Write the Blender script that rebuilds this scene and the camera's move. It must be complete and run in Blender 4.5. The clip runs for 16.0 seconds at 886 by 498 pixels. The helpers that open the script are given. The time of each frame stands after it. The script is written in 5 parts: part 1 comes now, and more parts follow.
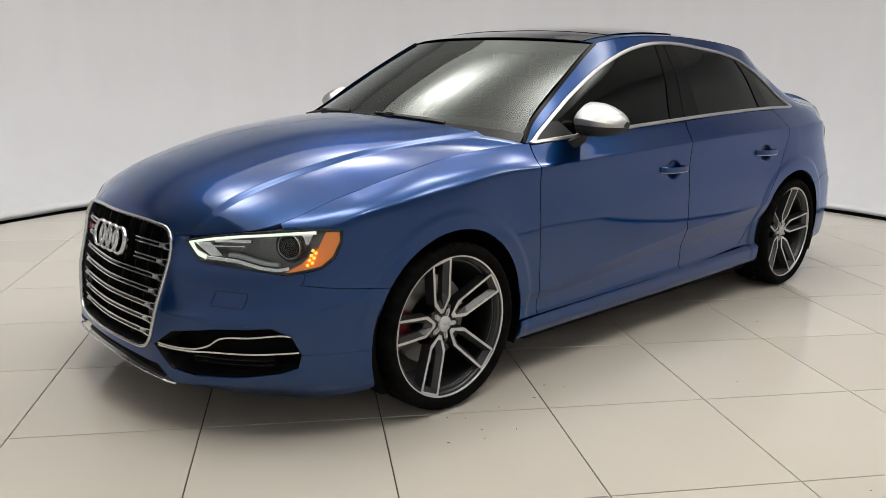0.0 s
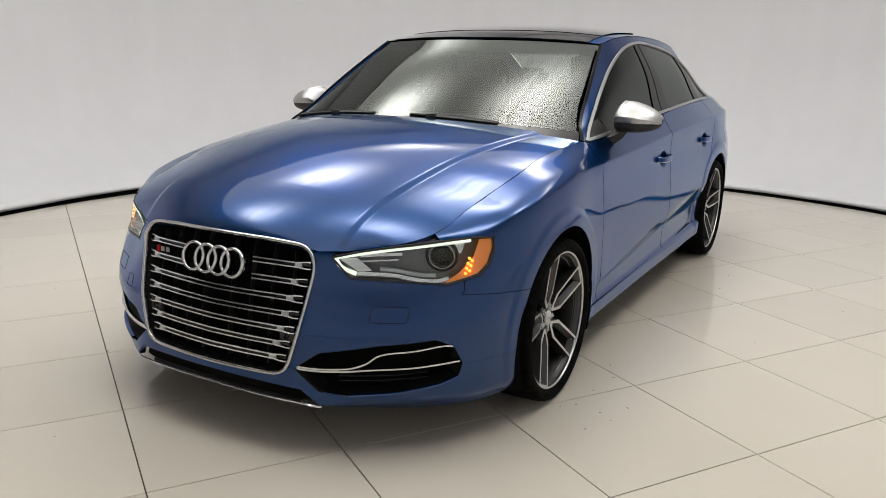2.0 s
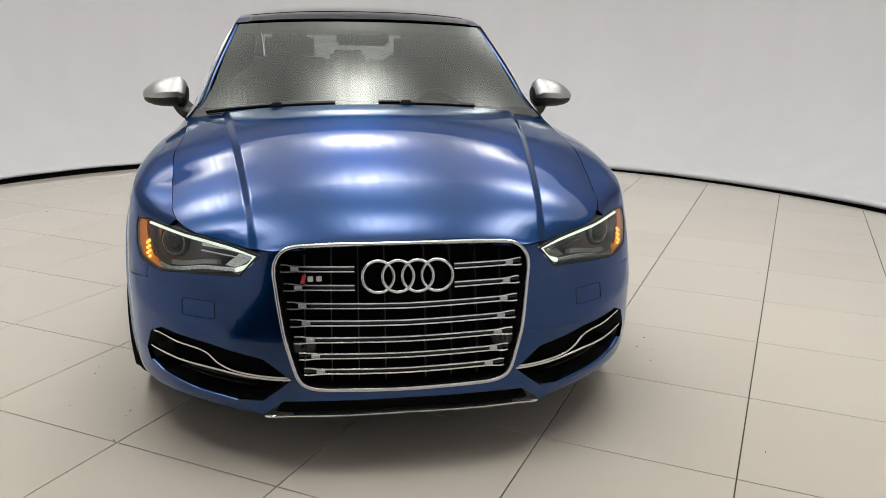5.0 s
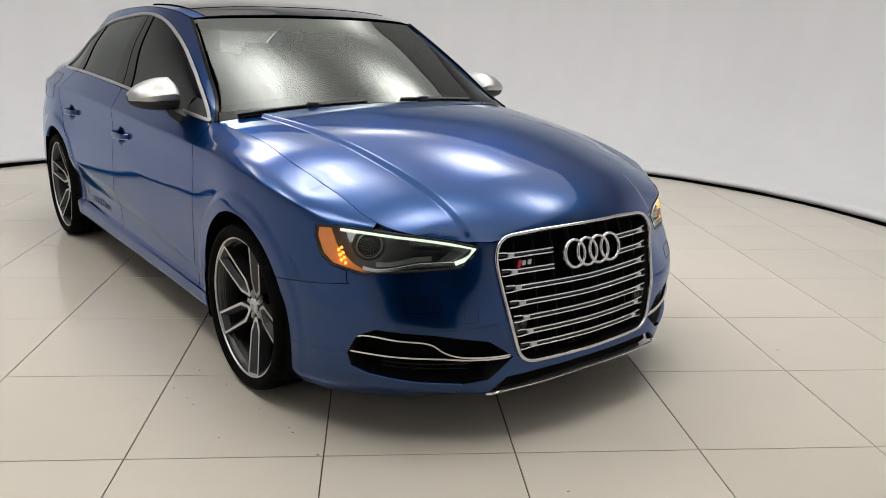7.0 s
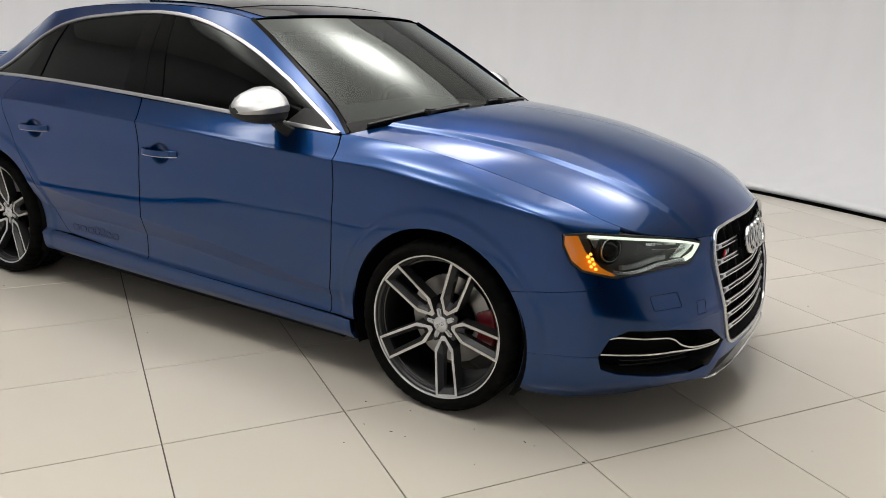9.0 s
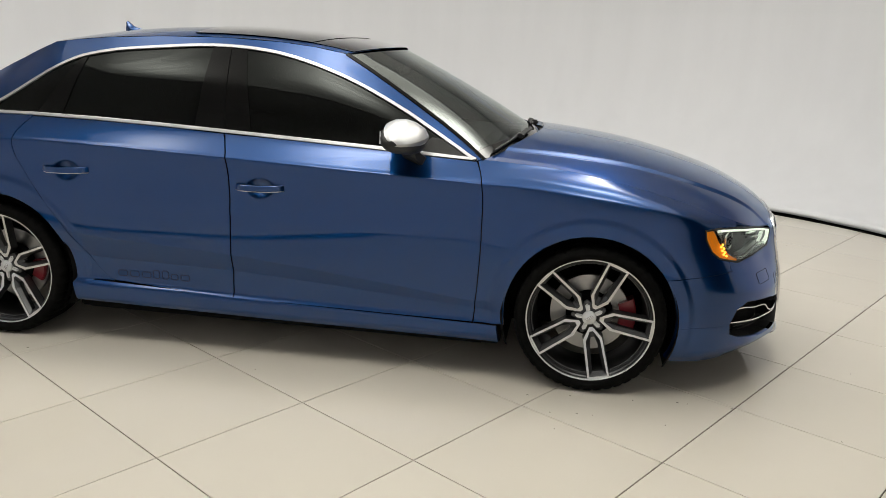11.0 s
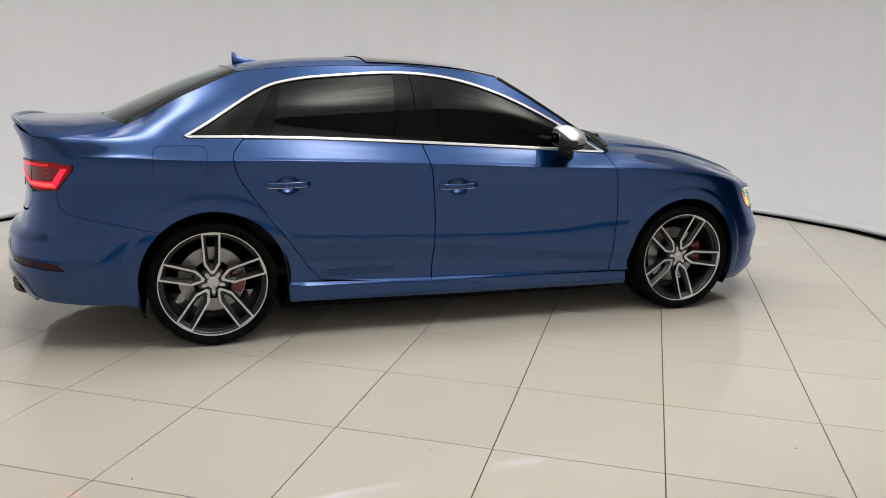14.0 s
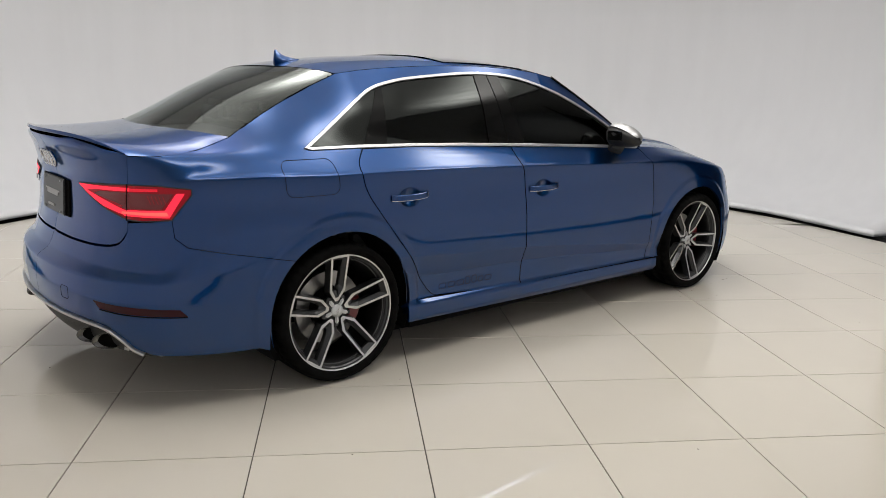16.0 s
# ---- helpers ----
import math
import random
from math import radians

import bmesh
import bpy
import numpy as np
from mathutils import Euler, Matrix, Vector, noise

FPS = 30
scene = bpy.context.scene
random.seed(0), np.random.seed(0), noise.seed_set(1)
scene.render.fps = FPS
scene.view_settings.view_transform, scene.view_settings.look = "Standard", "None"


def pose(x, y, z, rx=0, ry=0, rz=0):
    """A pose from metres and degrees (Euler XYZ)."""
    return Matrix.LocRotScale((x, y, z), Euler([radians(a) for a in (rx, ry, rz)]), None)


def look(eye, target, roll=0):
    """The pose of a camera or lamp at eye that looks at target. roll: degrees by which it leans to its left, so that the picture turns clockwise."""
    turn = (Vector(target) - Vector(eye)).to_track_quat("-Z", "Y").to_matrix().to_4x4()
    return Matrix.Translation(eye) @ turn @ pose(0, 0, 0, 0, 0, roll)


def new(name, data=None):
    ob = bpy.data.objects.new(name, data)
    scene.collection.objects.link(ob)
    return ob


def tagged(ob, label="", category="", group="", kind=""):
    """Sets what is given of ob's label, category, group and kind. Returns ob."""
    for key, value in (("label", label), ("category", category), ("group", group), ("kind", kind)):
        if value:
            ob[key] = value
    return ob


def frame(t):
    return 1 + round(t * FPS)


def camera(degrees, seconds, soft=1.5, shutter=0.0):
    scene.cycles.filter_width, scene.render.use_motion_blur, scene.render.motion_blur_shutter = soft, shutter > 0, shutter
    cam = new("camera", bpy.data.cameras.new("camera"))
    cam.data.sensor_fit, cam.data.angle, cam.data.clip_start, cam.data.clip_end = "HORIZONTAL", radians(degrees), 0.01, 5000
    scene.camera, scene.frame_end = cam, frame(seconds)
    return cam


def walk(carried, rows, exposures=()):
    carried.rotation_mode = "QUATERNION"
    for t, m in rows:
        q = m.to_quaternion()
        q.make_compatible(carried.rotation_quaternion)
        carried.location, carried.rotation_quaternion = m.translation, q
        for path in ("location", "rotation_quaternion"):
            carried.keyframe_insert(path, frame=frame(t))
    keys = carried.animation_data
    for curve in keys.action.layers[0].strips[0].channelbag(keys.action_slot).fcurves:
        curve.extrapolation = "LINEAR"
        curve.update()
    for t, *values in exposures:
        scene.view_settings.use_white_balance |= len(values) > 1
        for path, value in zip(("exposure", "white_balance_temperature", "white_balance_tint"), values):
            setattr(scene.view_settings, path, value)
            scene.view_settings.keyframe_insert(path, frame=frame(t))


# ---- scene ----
cam = camera(58.2, 16.0, soft=0.55)

PATH = [
    (0, (3.154, 2.784, 1.202), (1.828, 1.358, 0.746), 1.1),
    (0.5, (3.325, 2.577, 1.219), (1.928, 1.223, 0.756), 0.9),
    (1, (3.558, 2.377, 1.233), (2.061, 1.135, 0.765), 1.0),
    (1.5, (3.749, 2.129, 1.226), (2.16, 1.012, 0.749), 1.0),
    (2, (3.946, 1.873, 1.257), (2.259, 0.914, 0.772), 1.1),
    (2.5, (4.189, 1.592, 1.277), (2.406, 0.831, 0.786), 1.2),
    (3, (4.296, 1.241, 1.254), (2.444, 0.675, 0.757), 1.1),
    (3.5, (4.362, 0.881, 1.26), (2.464, 0.5, 0.758), 1.0),
    (4, (4.404, 0.501, 1.261), (2.477, 0.333, 0.753), 1.0),
    (4.2, (4.396, 0.353, 1.255), (2.464, 0.272, 0.744), 0.9),
    (6.3, (4.077, -1.361, 1.268), (2.402, -0.406, 0.738), 1.4),
    (6.5, (4.025, -1.546, 1.283), (2.396, -0.515, 0.75), 1.5),
    (7, (3.873, -1.968, 1.296), (2.356, -0.782, 0.756), 1.7),
    (7.5, (3.646, -2.347, 1.324), (2.25, -1.021, 0.783), 1.8),
    (8, (3.38, -2.667, 1.328), (2.117, -1.216, 0.782), 1.8),
    (8.5, (3.036, -2.881, 1.309), (1.893, -1.335, 0.758), 1.8),
    (9, (2.677, -3.022, 1.311), (1.667, -1.386, 0.761), 1.8),
    (9.2, (2.516, -3.096, 1.312), (1.571, -1.422, 0.762), 1.9),
    (11.3, (0.996, -4.133, 1.382), (0.784, -2.208, 0.884), 2.2),
    (11.5, (0.843, -4.274, 1.378), (0.688, -2.34, 0.895), 2.3),
    (12, (0.448, -4.62, 1.356), (0.414, -2.674, 0.896), 2.0),
    (12.5, (0.024, -4.864, 1.346), (0.129, -2.919, 0.892), 1.8),
    (13, (-0.473, -4.879, 1.352), (-0.165, -2.953, 0.908), 1.9),
    (13.5, (-0.964, -4.824, 1.329), (-0.486, -2.931, 0.897), 1.7),
    (14, (-1.424, -4.697, 1.317), (-0.801, -2.846, 0.885), 1.4),
    (14.5, (-1.875, -4.531, 1.315), (-1.076, -2.748, 0.884), 1.3),
    (15, (-2.304, -4.311, 1.316), (-1.339, -2.614, 0.885), 1.3),
    (15.5, (-2.699, -3.985, 1.335), (-1.584, -2.384, 0.897), 1.4),
    (16, (-3.054, -3.634, 1.325), (-1.798, -2.14, 0.886), 1.3),
]
EXPOSURE = [(0, 0.15, 6650, 9), (2, 0.13, 6650, 9), (4.2, 0.09, 6650, 9), (6.3, 0.15, 6650, 9), (9.2, 0.24, 6650, 9), (11.3, 0.28, 6800, 6), (12.1, 0.27, 6800, 6), (12.6, 0.22, 6750, 7), (13.2, 0.18, 6650, 9), (16, 0.19, 6600, 9)]
walk(cam, [(t, look(eye, target, roll)) for t, eye, target, roll in PATH], EXPOSURE)

# ---- world and light ----
world = bpy.data.worlds.new("studio")
scene.world = world
world.use_nodes = True
bg = world.node_tree.nodes["Background"]
bg.inputs[0].default_value = (0.9, 0.92, 1.0, 1)
bg.inputs[1].default_value = 0.02

CX, CY = 0.18, 0.05          # middle of the round stage
R_STAGE = 4.06               # radius of the tiled stage
CEIL = 3.5


# ---- materials ----


def mat(name, color, rough=0.5, metal=0.0, coat=0.0, spec=0.5, emit=None, strength=0.0, coat_rough=0.03):
    m = bpy.data.materials.new(name)
    m.use_nodes = True
    b = m.node_tree.nodes["Principled BSDF"]
    b.inputs["Base Color"].default_value = (*color, 1)
    b.inputs["Roughness"].default_value = rough
    b.inputs["Metallic"].default_value = metal
    b.inputs["Coat Weight"].default_value = coat
    b.inputs["Coat Roughness"].default_value = coat_rough
    b.inputs["Specular IOR Level"].default_value = spec
    if emit:
        b.inputs["Emission Color"].default_value = (*emit, 1)
        b.inputs["Emission Strength"].default_value = strength
    return m


def node(m, kind, **values):
    n = m.node_tree.nodes.new(kind)
    for key, value in values.items():
        n.inputs[key.replace("_", " ")].default_value = value
    return n


def link(m, a, out, b, inp):
    m.node_tree.links.new(a.outputs[out], b.inputs[inp])


def vary(m, color_a, color_b, scale, bump=0.0, bump_scale=200.0, rough=None, detail=4.0):
    """Blends two colours by noise at a coarse scale and adds fine relief."""
    b = m.node_tree.nodes["Principled BSDF"]
    geo = m.node_tree.nodes.new("ShaderNodeTexCoord")
    n = node(m, "ShaderNodeTexNoise", Scale=scale, Detail=detail)
    link(m, geo, "Object", n, "Vector")
    ramp = m.node_tree.nodes.new("ShaderNodeValToRGB")
    ramp.color_ramp.elements[0].color = (*color_a, 1)
    ramp.color_ramp.elements[1].color = (*color_b, 1)
    ramp.color_ramp.elements[0].position, ramp.color_ramp.elements[1].position = 0.35, 0.65
    link(m, n, "Fac", ramp, "Fac")
    link(m, ramp, "Color", b, "Base Color")
    if rough:
        r = m.node_tree.nodes.new("ShaderNodeMapRange")
        r.inputs["To Min"].default_value, r.inputs["To Max"].default_value = rough
        link(m, n, "Fac", r, "Value")
        link(m, r, "Result", b, "Roughness")
    if bump:
        f = node(m, "ShaderNodeTexNoise", Scale=bump_scale, Detail=3.0)
        link(m, geo, "Object", f, "Vector")
        bp = node(m, "ShaderNodeBump", Strength=bump, Distance=0.002)
        link(m, f, "Fac", bp, "Height")
        link(m, bp, "Normal", b, "Normal")
    return m


PAINT = mat("blue_metallic_paint", (0.0032, 0.037, 0.143), 0.30, 0.97, 1.0, coat_rough=0.004)
PAINT.node_tree.nodes["Principled BSDF"].inputs["Coat IOR"].default_value = 1.48
PAINT.node_tree.nodes["Principled BSDF"].inputs["Specular Tint"].default_value = (0.17, 0.54, 1.0, 1)
BLACK_GLOSS = mat("gloss_black", (0.004, 0.004, 0.0045), 0.04, 0, 0.0, spec=0.35)
BLACK = mat("matt_black_plastic", (0.012, 0.012, 0.013), 0.55)
vary(BLACK, (0.006, 0.006, 0.0065), (0.011, 0.011, 0.012), 30, 0.15, 900)
CHROME = mat("chrome", (0.66, 0.66, 0.67), 0.10, 1.0)
TIP = mat("dark_exhaust_chrome", (0.13, 0.128, 0.125), 0.2, 1.0)
FRAME = mat("satin_silver_frame", (0.62, 0.62, 0.63), 0.22, 1.0)
SLAT = mat("bright_slat", (0.80, 0.80, 0.81), 0.24, 0.9)
PILLAR = mat("black_pillar_film", (0.003, 0.003, 0.003), 0.12, spec=0.12)
SATIN = mat("satin_aluminium", (0.52, 0.52, 0.53), 0.36, 1.0)
vary(SATIN, (0.49, 0.49, 0.50), (0.55, 0.55, 0.56), 8)
CAP_SILVER = mat("silver_mirror_cap", (0.47, 0.47, 0.475), 0.42, 1.0)
vary(CAP_SILVER, (0.45, 0.45, 0.455), (0.49, 0.49, 0.495), 30, 0.04, 1500)
MACHINED = mat("machined_alloy", (0.58, 0.58, 0.585), 0.30, 1.0)
ANTHRACITE = mat("anthracite_lacquer", (0.050, 0.051, 0.054), 0.38, 0.6, 0.3)
BARREL = mat("dark_rim_barrel", (0.006, 0.006, 0.0065), 0.45, 0.0, spec=0.3)
RUBBER = mat("tyre_rubber", (0.006, 0.006, 0.006), 0.75, spec=0.03)
vary(RUBBER, (0.0035, 0.0035, 0.0035), (0.0065, 0.0064, 0.0062), 18, 0.3, 600)
DISC = mat("brake_steel", (0.30, 0.295, 0.29), 0.34, 1.0)
RED = mat("red_caliper_paint", (0.20, 0.008, 0.016), 0.35, 0, 0.4)
ROOF_GLASS = mat("black_roof_glass", (0.006, 0.006, 0.007), 0.04, 0, 1.0)
# near-black: painted shade for gaps and hollows, plain black on solid parts
DARK = mat("black_and_shade", (0.0025, 0.0025, 0.0025), 0.9, spec=0.1)


def clear(name, tint, rough=0.02, ior=1.5):
    """Thin glass: tinted see-through, with gloss by Fresnel."""
    m = bpy.data.materials.new(name)
    m.use_nodes = True
    nt = m.node_tree
    nt.nodes.remove(nt.nodes["Principled BSDF"])
    see, gl, mix = nt.nodes.new("ShaderNodeBsdfTransparent"), nt.nodes.new("ShaderNodeBsdfGlossy"), nt.nodes.new("ShaderNodeMixShader")
    fr = node(m, "ShaderNodeFresnel", IOR=ior)
    see.inputs["Color"].default_value = (*tint, 1)
    gl.inputs["Roughness"].default_value = rough
    gl.inputs["Color"].default_value = (0.94, 1.0, 0.97, 1)
    link(m, fr, "Fac", mix, "Fac")
    nt.links.new(see.outputs[0], mix.inputs[1])
    nt.links.new(gl.outputs[0], mix.inputs[2])
    nt.links.new(mix.outputs[0], nt.nodes["Material Output"].inputs[0])
    return m


SCREEN = clear("windscreen_glass", (0.62, 0.66, 0.64), 0.012, 1.58)
# the windscreen darkens towards its top edge
nt = SCREEN.node_tree
tcs, sps, mrs = nt.nodes.new("ShaderNodeTexCoord"), nt.nodes.new("ShaderNodeSeparateXYZ"), nt.nodes.new("ShaderNodeMapRange")
mrs.inputs["From Min"].default_value, mrs.inputs["From Max"].default_value = 1.238, 1.256
mrs.interpolation_type = "SMOOTHSTEP"
rps = nt.nodes.new("ShaderNodeValToRGB")
rps.color_ramp.elements[0].color, rps.color_ramp.elements[1].color = (0.62, 0.66, 0.64, 1), (0.05, 0.05, 0.053, 1)
link(SCREEN, tcs, "Object", sps, "Vector")
link(SCREEN, sps, "Z", mrs, "Value")
link(SCREEN, mrs, "Result", rps, "Fac")
link(SCREEN, rps, "Color", next(n for n in nt.nodes if n.bl_idname == "ShaderNodeBsdfTransparent"), "Color")
REAR_GLASS = clear("rear_window_glass", (0.42, 0.43, 0.42), 0.01, 1.52)
# one sheet that is seen through from both sides: its gloss rises with the slant alike from within and without
nt = REAR_GLASS.node_tree
slant, rise, both_ways = nt.nodes.new("ShaderNodeLayerWeight"), nt.nodes.new("ShaderNodeMath"), nt.nodes.new("ShaderNodeMath")
slant.inputs["Blend"].default_value = 0.5
rise.operation, both_ways.operation = "POWER", "MULTIPLY_ADD"
rise.inputs[1].default_value = 5.0
both_ways.inputs[1].default_value, both_ways.inputs[2].default_value = 0.957, 0.043
nt.links.new(slant.outputs["Facing"], rise.inputs[0])
nt.links.new(rise.outputs[0], both_ways.inputs[0])
nt.links.new(both_ways.outputs[0], next(n for n in nt.nodes if n.bl_idname == "ShaderNodeMixShader").inputs[0])
nt.nodes.remove(next(n for n in nt.nodes if n.bl_idname == "ShaderNodeFresnel"))
GLASS = clear("tinted_window_glass", (0.03, 0.03, 0.033), 0.01, 1.31)
LENS = clear("lamp_lens", (0.9, 0.92, 0.92), 0.01, 1.45)
AMBER = mat("amber_reflector", (0.75, 0.20, 0.015), 0.25, 0, 0.8, emit=(1.0, 0.33, 0.02), strength=0.24)
AMBER_LED = mat("amber_lamp", (0.9, 0.4, 0.05), 0.3, emit=(1.0, 0.45, 0.06), strength=1.6)
DRL = mat("light_guide", (0.85, 0.88, 0.86), 0.2, 0, 0.5, emit=(0.92, 1.0, 0.84), strength=0.65)
BEZEL = mat("grey_lamp_bezel", (0.55, 0.56, 0.57), 0.32, 0.6)
HOUSING = mat("lamp_housing", (0.15, 0.152, 0.155), 0.28, 0.4)
REFLECT = mat("lamp_reflector", (0.75, 0.76, 0.75), 0.18, 0.9)
RED_LENS = mat("dark_red_lens", (0.22, 0.003, 0.008), 0.08, 0, 0.0, spec=0.25, emit=(1.0, 0.012, 0.035), strength=0.07)
RED_CORE = mat("bright_red_lamp", (0.6, 0.03, 0.02), 0.2, 0, 0.0, spec=0.08, emit=(1.0, 0.085, 0.07), strength=1.5)
RED_DIM = mat("dim_red_lamp", (0.4, 0.008, 0.015), 0.2, 0, 0.0, spec=0.2, emit=(1.0, 0.02, 0.05), strength=0.45)
RED_GLOW = mat("lit_red_lamp", (0.5, 0.01, 0.02), 0.2, 0, 0.0, spec=0.08, emit=(1.0, 0.028, 0.06), strength=1.05)
SMOKE = mat("smoked_red_lens", (0.05, 0.004, 0.006), 0.12, 0, 0.2, emit=(1.0, 0.05, 0.06), strength=0.05)
TRIM_GREY = mat("dark_grey_trim", (0.016, 0.016, 0.017), 0.45)
CABIN = mat("black_cabin_trim", (0.018, 0.018, 0.019), 0.6)
vary(CABIN, (0.010, 0.010, 0.011), (0.018, 0.018, 0.019), 40, 0.2, 500)
DECAL = mat("dark_decal", (0.006, 0.020, 0.075), 0.45, 0.7, spec=0.15)
PLATE = mat("black_plate", (0.02, 0.02, 0.021), 0.35)
MARK = mat("pale_print", (0.45, 0.45, 0.44), 0.4)
LAMP = bpy.data.materials.new("light_diffuser")
LAMP.use_nodes = True

WALL = mat("white_painted_wall", (0.80, 0.80, 0.82), 0.75)
vary(WALL, (0.735, 0.740, 0.768), (0.772, 0.777, 0.806), 0.6, 0.06, 120)
# faint upright streaks in the tone, from noise stretched along the height
wn = WALL.node_tree.nodes
stretch = wn.new("ShaderNodeMapping")
stretch.inputs["Scale"].default_value = (1.0, 1.0, 0.12)
streak = node(WALL, "ShaderNodeTexNoise", Scale=5.0, Detail=5.0)
ramp_in = next(n for n in wn if n.bl_idname == "ShaderNodeValToRGB")
wall_noise = ramp_in.inputs["Fac"].links[0].from_node
link(WALL, next(n for n in wn if n.bl_idname == "ShaderNodeTexCoord"), "Object", stretch, "Vector")
link(WALL, stretch, "Vector", streak, "Vector")
both_n = node(WALL, "ShaderNodeMix")
both_n.inputs[0].default_value = 0.5
WALL.node_tree.links.new(wall_noise.outputs[0], both_n.inputs[2])
WALL.node_tree.links.new(streak.outputs[0], both_n.inputs[3])
WALL.node_tree.links.new(both_n.outputs[0], ramp_in.inputs["Fac"])
CEILING = mat("white_ceiling", (0.7, 0.7, 0.7), 0.8)
vary(CEILING, (0.66, 0.66, 0.67), (0.72, 0.72, 0.72), 0.8)
# for the unseen space added to give the car dark reflections
DARK_FILL = mat("added_dark_fill", (0.12, 0.12, 0.125), 0.8)
vary(DARK_FILL, (0.10, 0.10, 0.105), (0.14, 0.14, 0.145), 1.5)
GROUT = mat("grey_grout", (0.075, 0.062, 0.048), 0.8)
GAP = mat("black_stage_gap", (0.006, 0.006, 0.006), 0.9)
TILE = mat("beige_porcelain", (0.545, 0.505, 0.44), 0.06)

# diffuser film stretched over the stage: soft bright patches where the lamps stand above it
b = LAMP.node_tree.nodes["Principled BSDF"]
b.inputs["Base Color"].default_value = (0.6, 0.6, 0.58, 1)


def calc(m, op, *args):
    n = m.node_tree.nodes.new("ShaderNodeMath")
    n.operation = op
    for i, a in enumerate(args):
        if isinstance(a, (int, float)):
            n.inputs[i].default_value = a
        else:
            m.node_tree.links.new(a, n.inputs[i])
    return n.outputs[0]


tc, sep = LAMP.node_tree.nodes.new("ShaderNodeTexCoord"), LAMP.node_tree.nodes.new("ShaderNodeSeparateXYZ")
link(LAMP, tc, "Object", sep, "Vector")
ox, oy = sep.outputs[0], sep.outputs[1]
rad = calc(LAMP, "SQRT", calc(LAMP, "ADD", calc(LAMP, "MULTIPLY", ox, ox), calc(LAMP, "MULTIPLY", oy, oy)))
LIGHT_STEP, LIGHT_WIDE, LIGHT_PEAK, FILM = 2.05, 0.46, 9.6, 0.78


def bell(across, shift):
    """A soft peak that comes back at every lamp along one axis."""
    u = calc(LAMP, "DIVIDE", calc(LAMP, "WRAP", calc(LAMP, "ADD", across, shift), LIGHT_STEP / 2, -LIGHT_STEP / 2), LIGHT_WIDE)
    return calc(LAMP, "EXPONENT", calc(LAMP, "MULTIPLY", calc(LAMP, "MULTIPLY", u, u), -1.0))


# the film hangs in wrinkles, which run slantwise
crease_map = LAMP.node_tree.nodes.new("ShaderNodeMapping")
crease_map.inputs["Rotation"].default_value = (0, 0, radians(35))
crease_map.inputs["Scale"].default_value = (0.35, 5.0, 1.0)
link(LAMP, tc, "Object", crease_map, "Vector")
wrinkle = node(LAMP, "ShaderNodeTexNoise", Scale=2.4, Detail=2.0, Roughness=0.55)
link(LAMP, crease_map, "Vector", wrinkle, "Vector")
fold = calc(LAMP, "MULTIPLY_ADD", wrinkle.outputs[0], 1.7, 0.15)
rim_in = LAMP.node_tree.nodes.new("ShaderNodeMapRange")
rim_in.interpolation_type = "SMOOTHSTEP"
rim_in.inputs["From Min"].default_value, rim_in.inputs["From Max"].default_value = 3.25, 2.75
LAMP.node_tree.links.new(rad, rim_in.inputs["Value"])
glow = calc(LAMP, "MULTIPLY", calc(LAMP, "MULTIPLY", calc(LAMP, "MULTIPLY", bell(ox, 0.35), bell(oy, 0.0)), fold), rim_in.outputs[0])
LAMP.node_tree.links.new(calc(LAMP, "MULTIPLY_ADD", glow, LIGHT_PEAK, FILM), b.inputs["Emission Strength"])
b.inputs["Emission Color"].default_value = (1.0, 0.98, 0.95, 1)

# porcelain: each tile a little lighter or darker, faint mottling, scuffs in the gloss
tb = TILE.node_tree.nodes["Principled BSDF"]
oi, tco = TILE.node_tree.nodes.new("ShaderNodeObjectInfo"), TILE.node_tree.nodes.new("ShaderNodeTexCoord")
mott = node(TILE, "ShaderNodeTexNoise", Scale=3.5, Detail=6.0)
link(TILE, tco, "Object", mott, "Vector")
tile_tone = calc(TILE, "ADD", calc(TILE, "MULTIPLY", oi.outputs["Random"], 0.5), calc(TILE, "MULTIPLY", mott.outputs[0], 0.5))
trp = TILE.node_tree.nodes.new("ShaderNodeValToRGB")
trp.color_ramp.elements[0].color, trp.color_ramp.elements[1].color = (0.565, 0.525, 0.458, 1), (0.63, 0.587, 0.515, 1)
TILE.node_tree.links.new(tile_tone, trp.inputs["Fac"])
link(TILE, trp, "Color", tb, "Base Color")
scf = node(TILE, "ShaderNodeTexNoise", Scale=9.0, Detail=8.0, Roughness=0.7)
link(TILE, tco, "Object", scf, "Vector")
rmr = TILE.node_tree.nodes.new("ShaderNodeMapRange")
rmr.inputs["From Min"].default_value, rmr.inputs["From Max"].default_value = 0.35, 0.75
rmr.inputs["To Min"].default_value, rmr.inputs["To Max"].default_value = 0.010, 0.045
link(TILE, scf, "Fac", rmr, "Value")
link(TILE, rmr, "Result", tb, "Roughness")
wav = node(TILE, "ShaderNodeTexNoise", Scale=2.2, Detail=1.0)
link(TILE, tco, "Object", wav, "Vector")
tbp = node(TILE, "ShaderNodeBump", Strength=0.03, Distance=0.004)
link(TILE, wav, "Fac", tbp, "Height")
link(TILE, tbp, "Normal", tb, "Normal")

# ---- building helpers ----


def obj(name, bm, material, smooth=False):
    me = bpy.data.meshes.new(name)
    bm.to_mesh(me)
    bm.free()
    me.materials.append(material)
    if smooth:
        me.shade_smooth()
    return new(name, me)


def part(name, bm, material, parent, label="", smooth=False):
    ob = obj(name, bm, material, smooth)
    ob.parent = parent
    if label:
        ob["label"] = label
    return ob


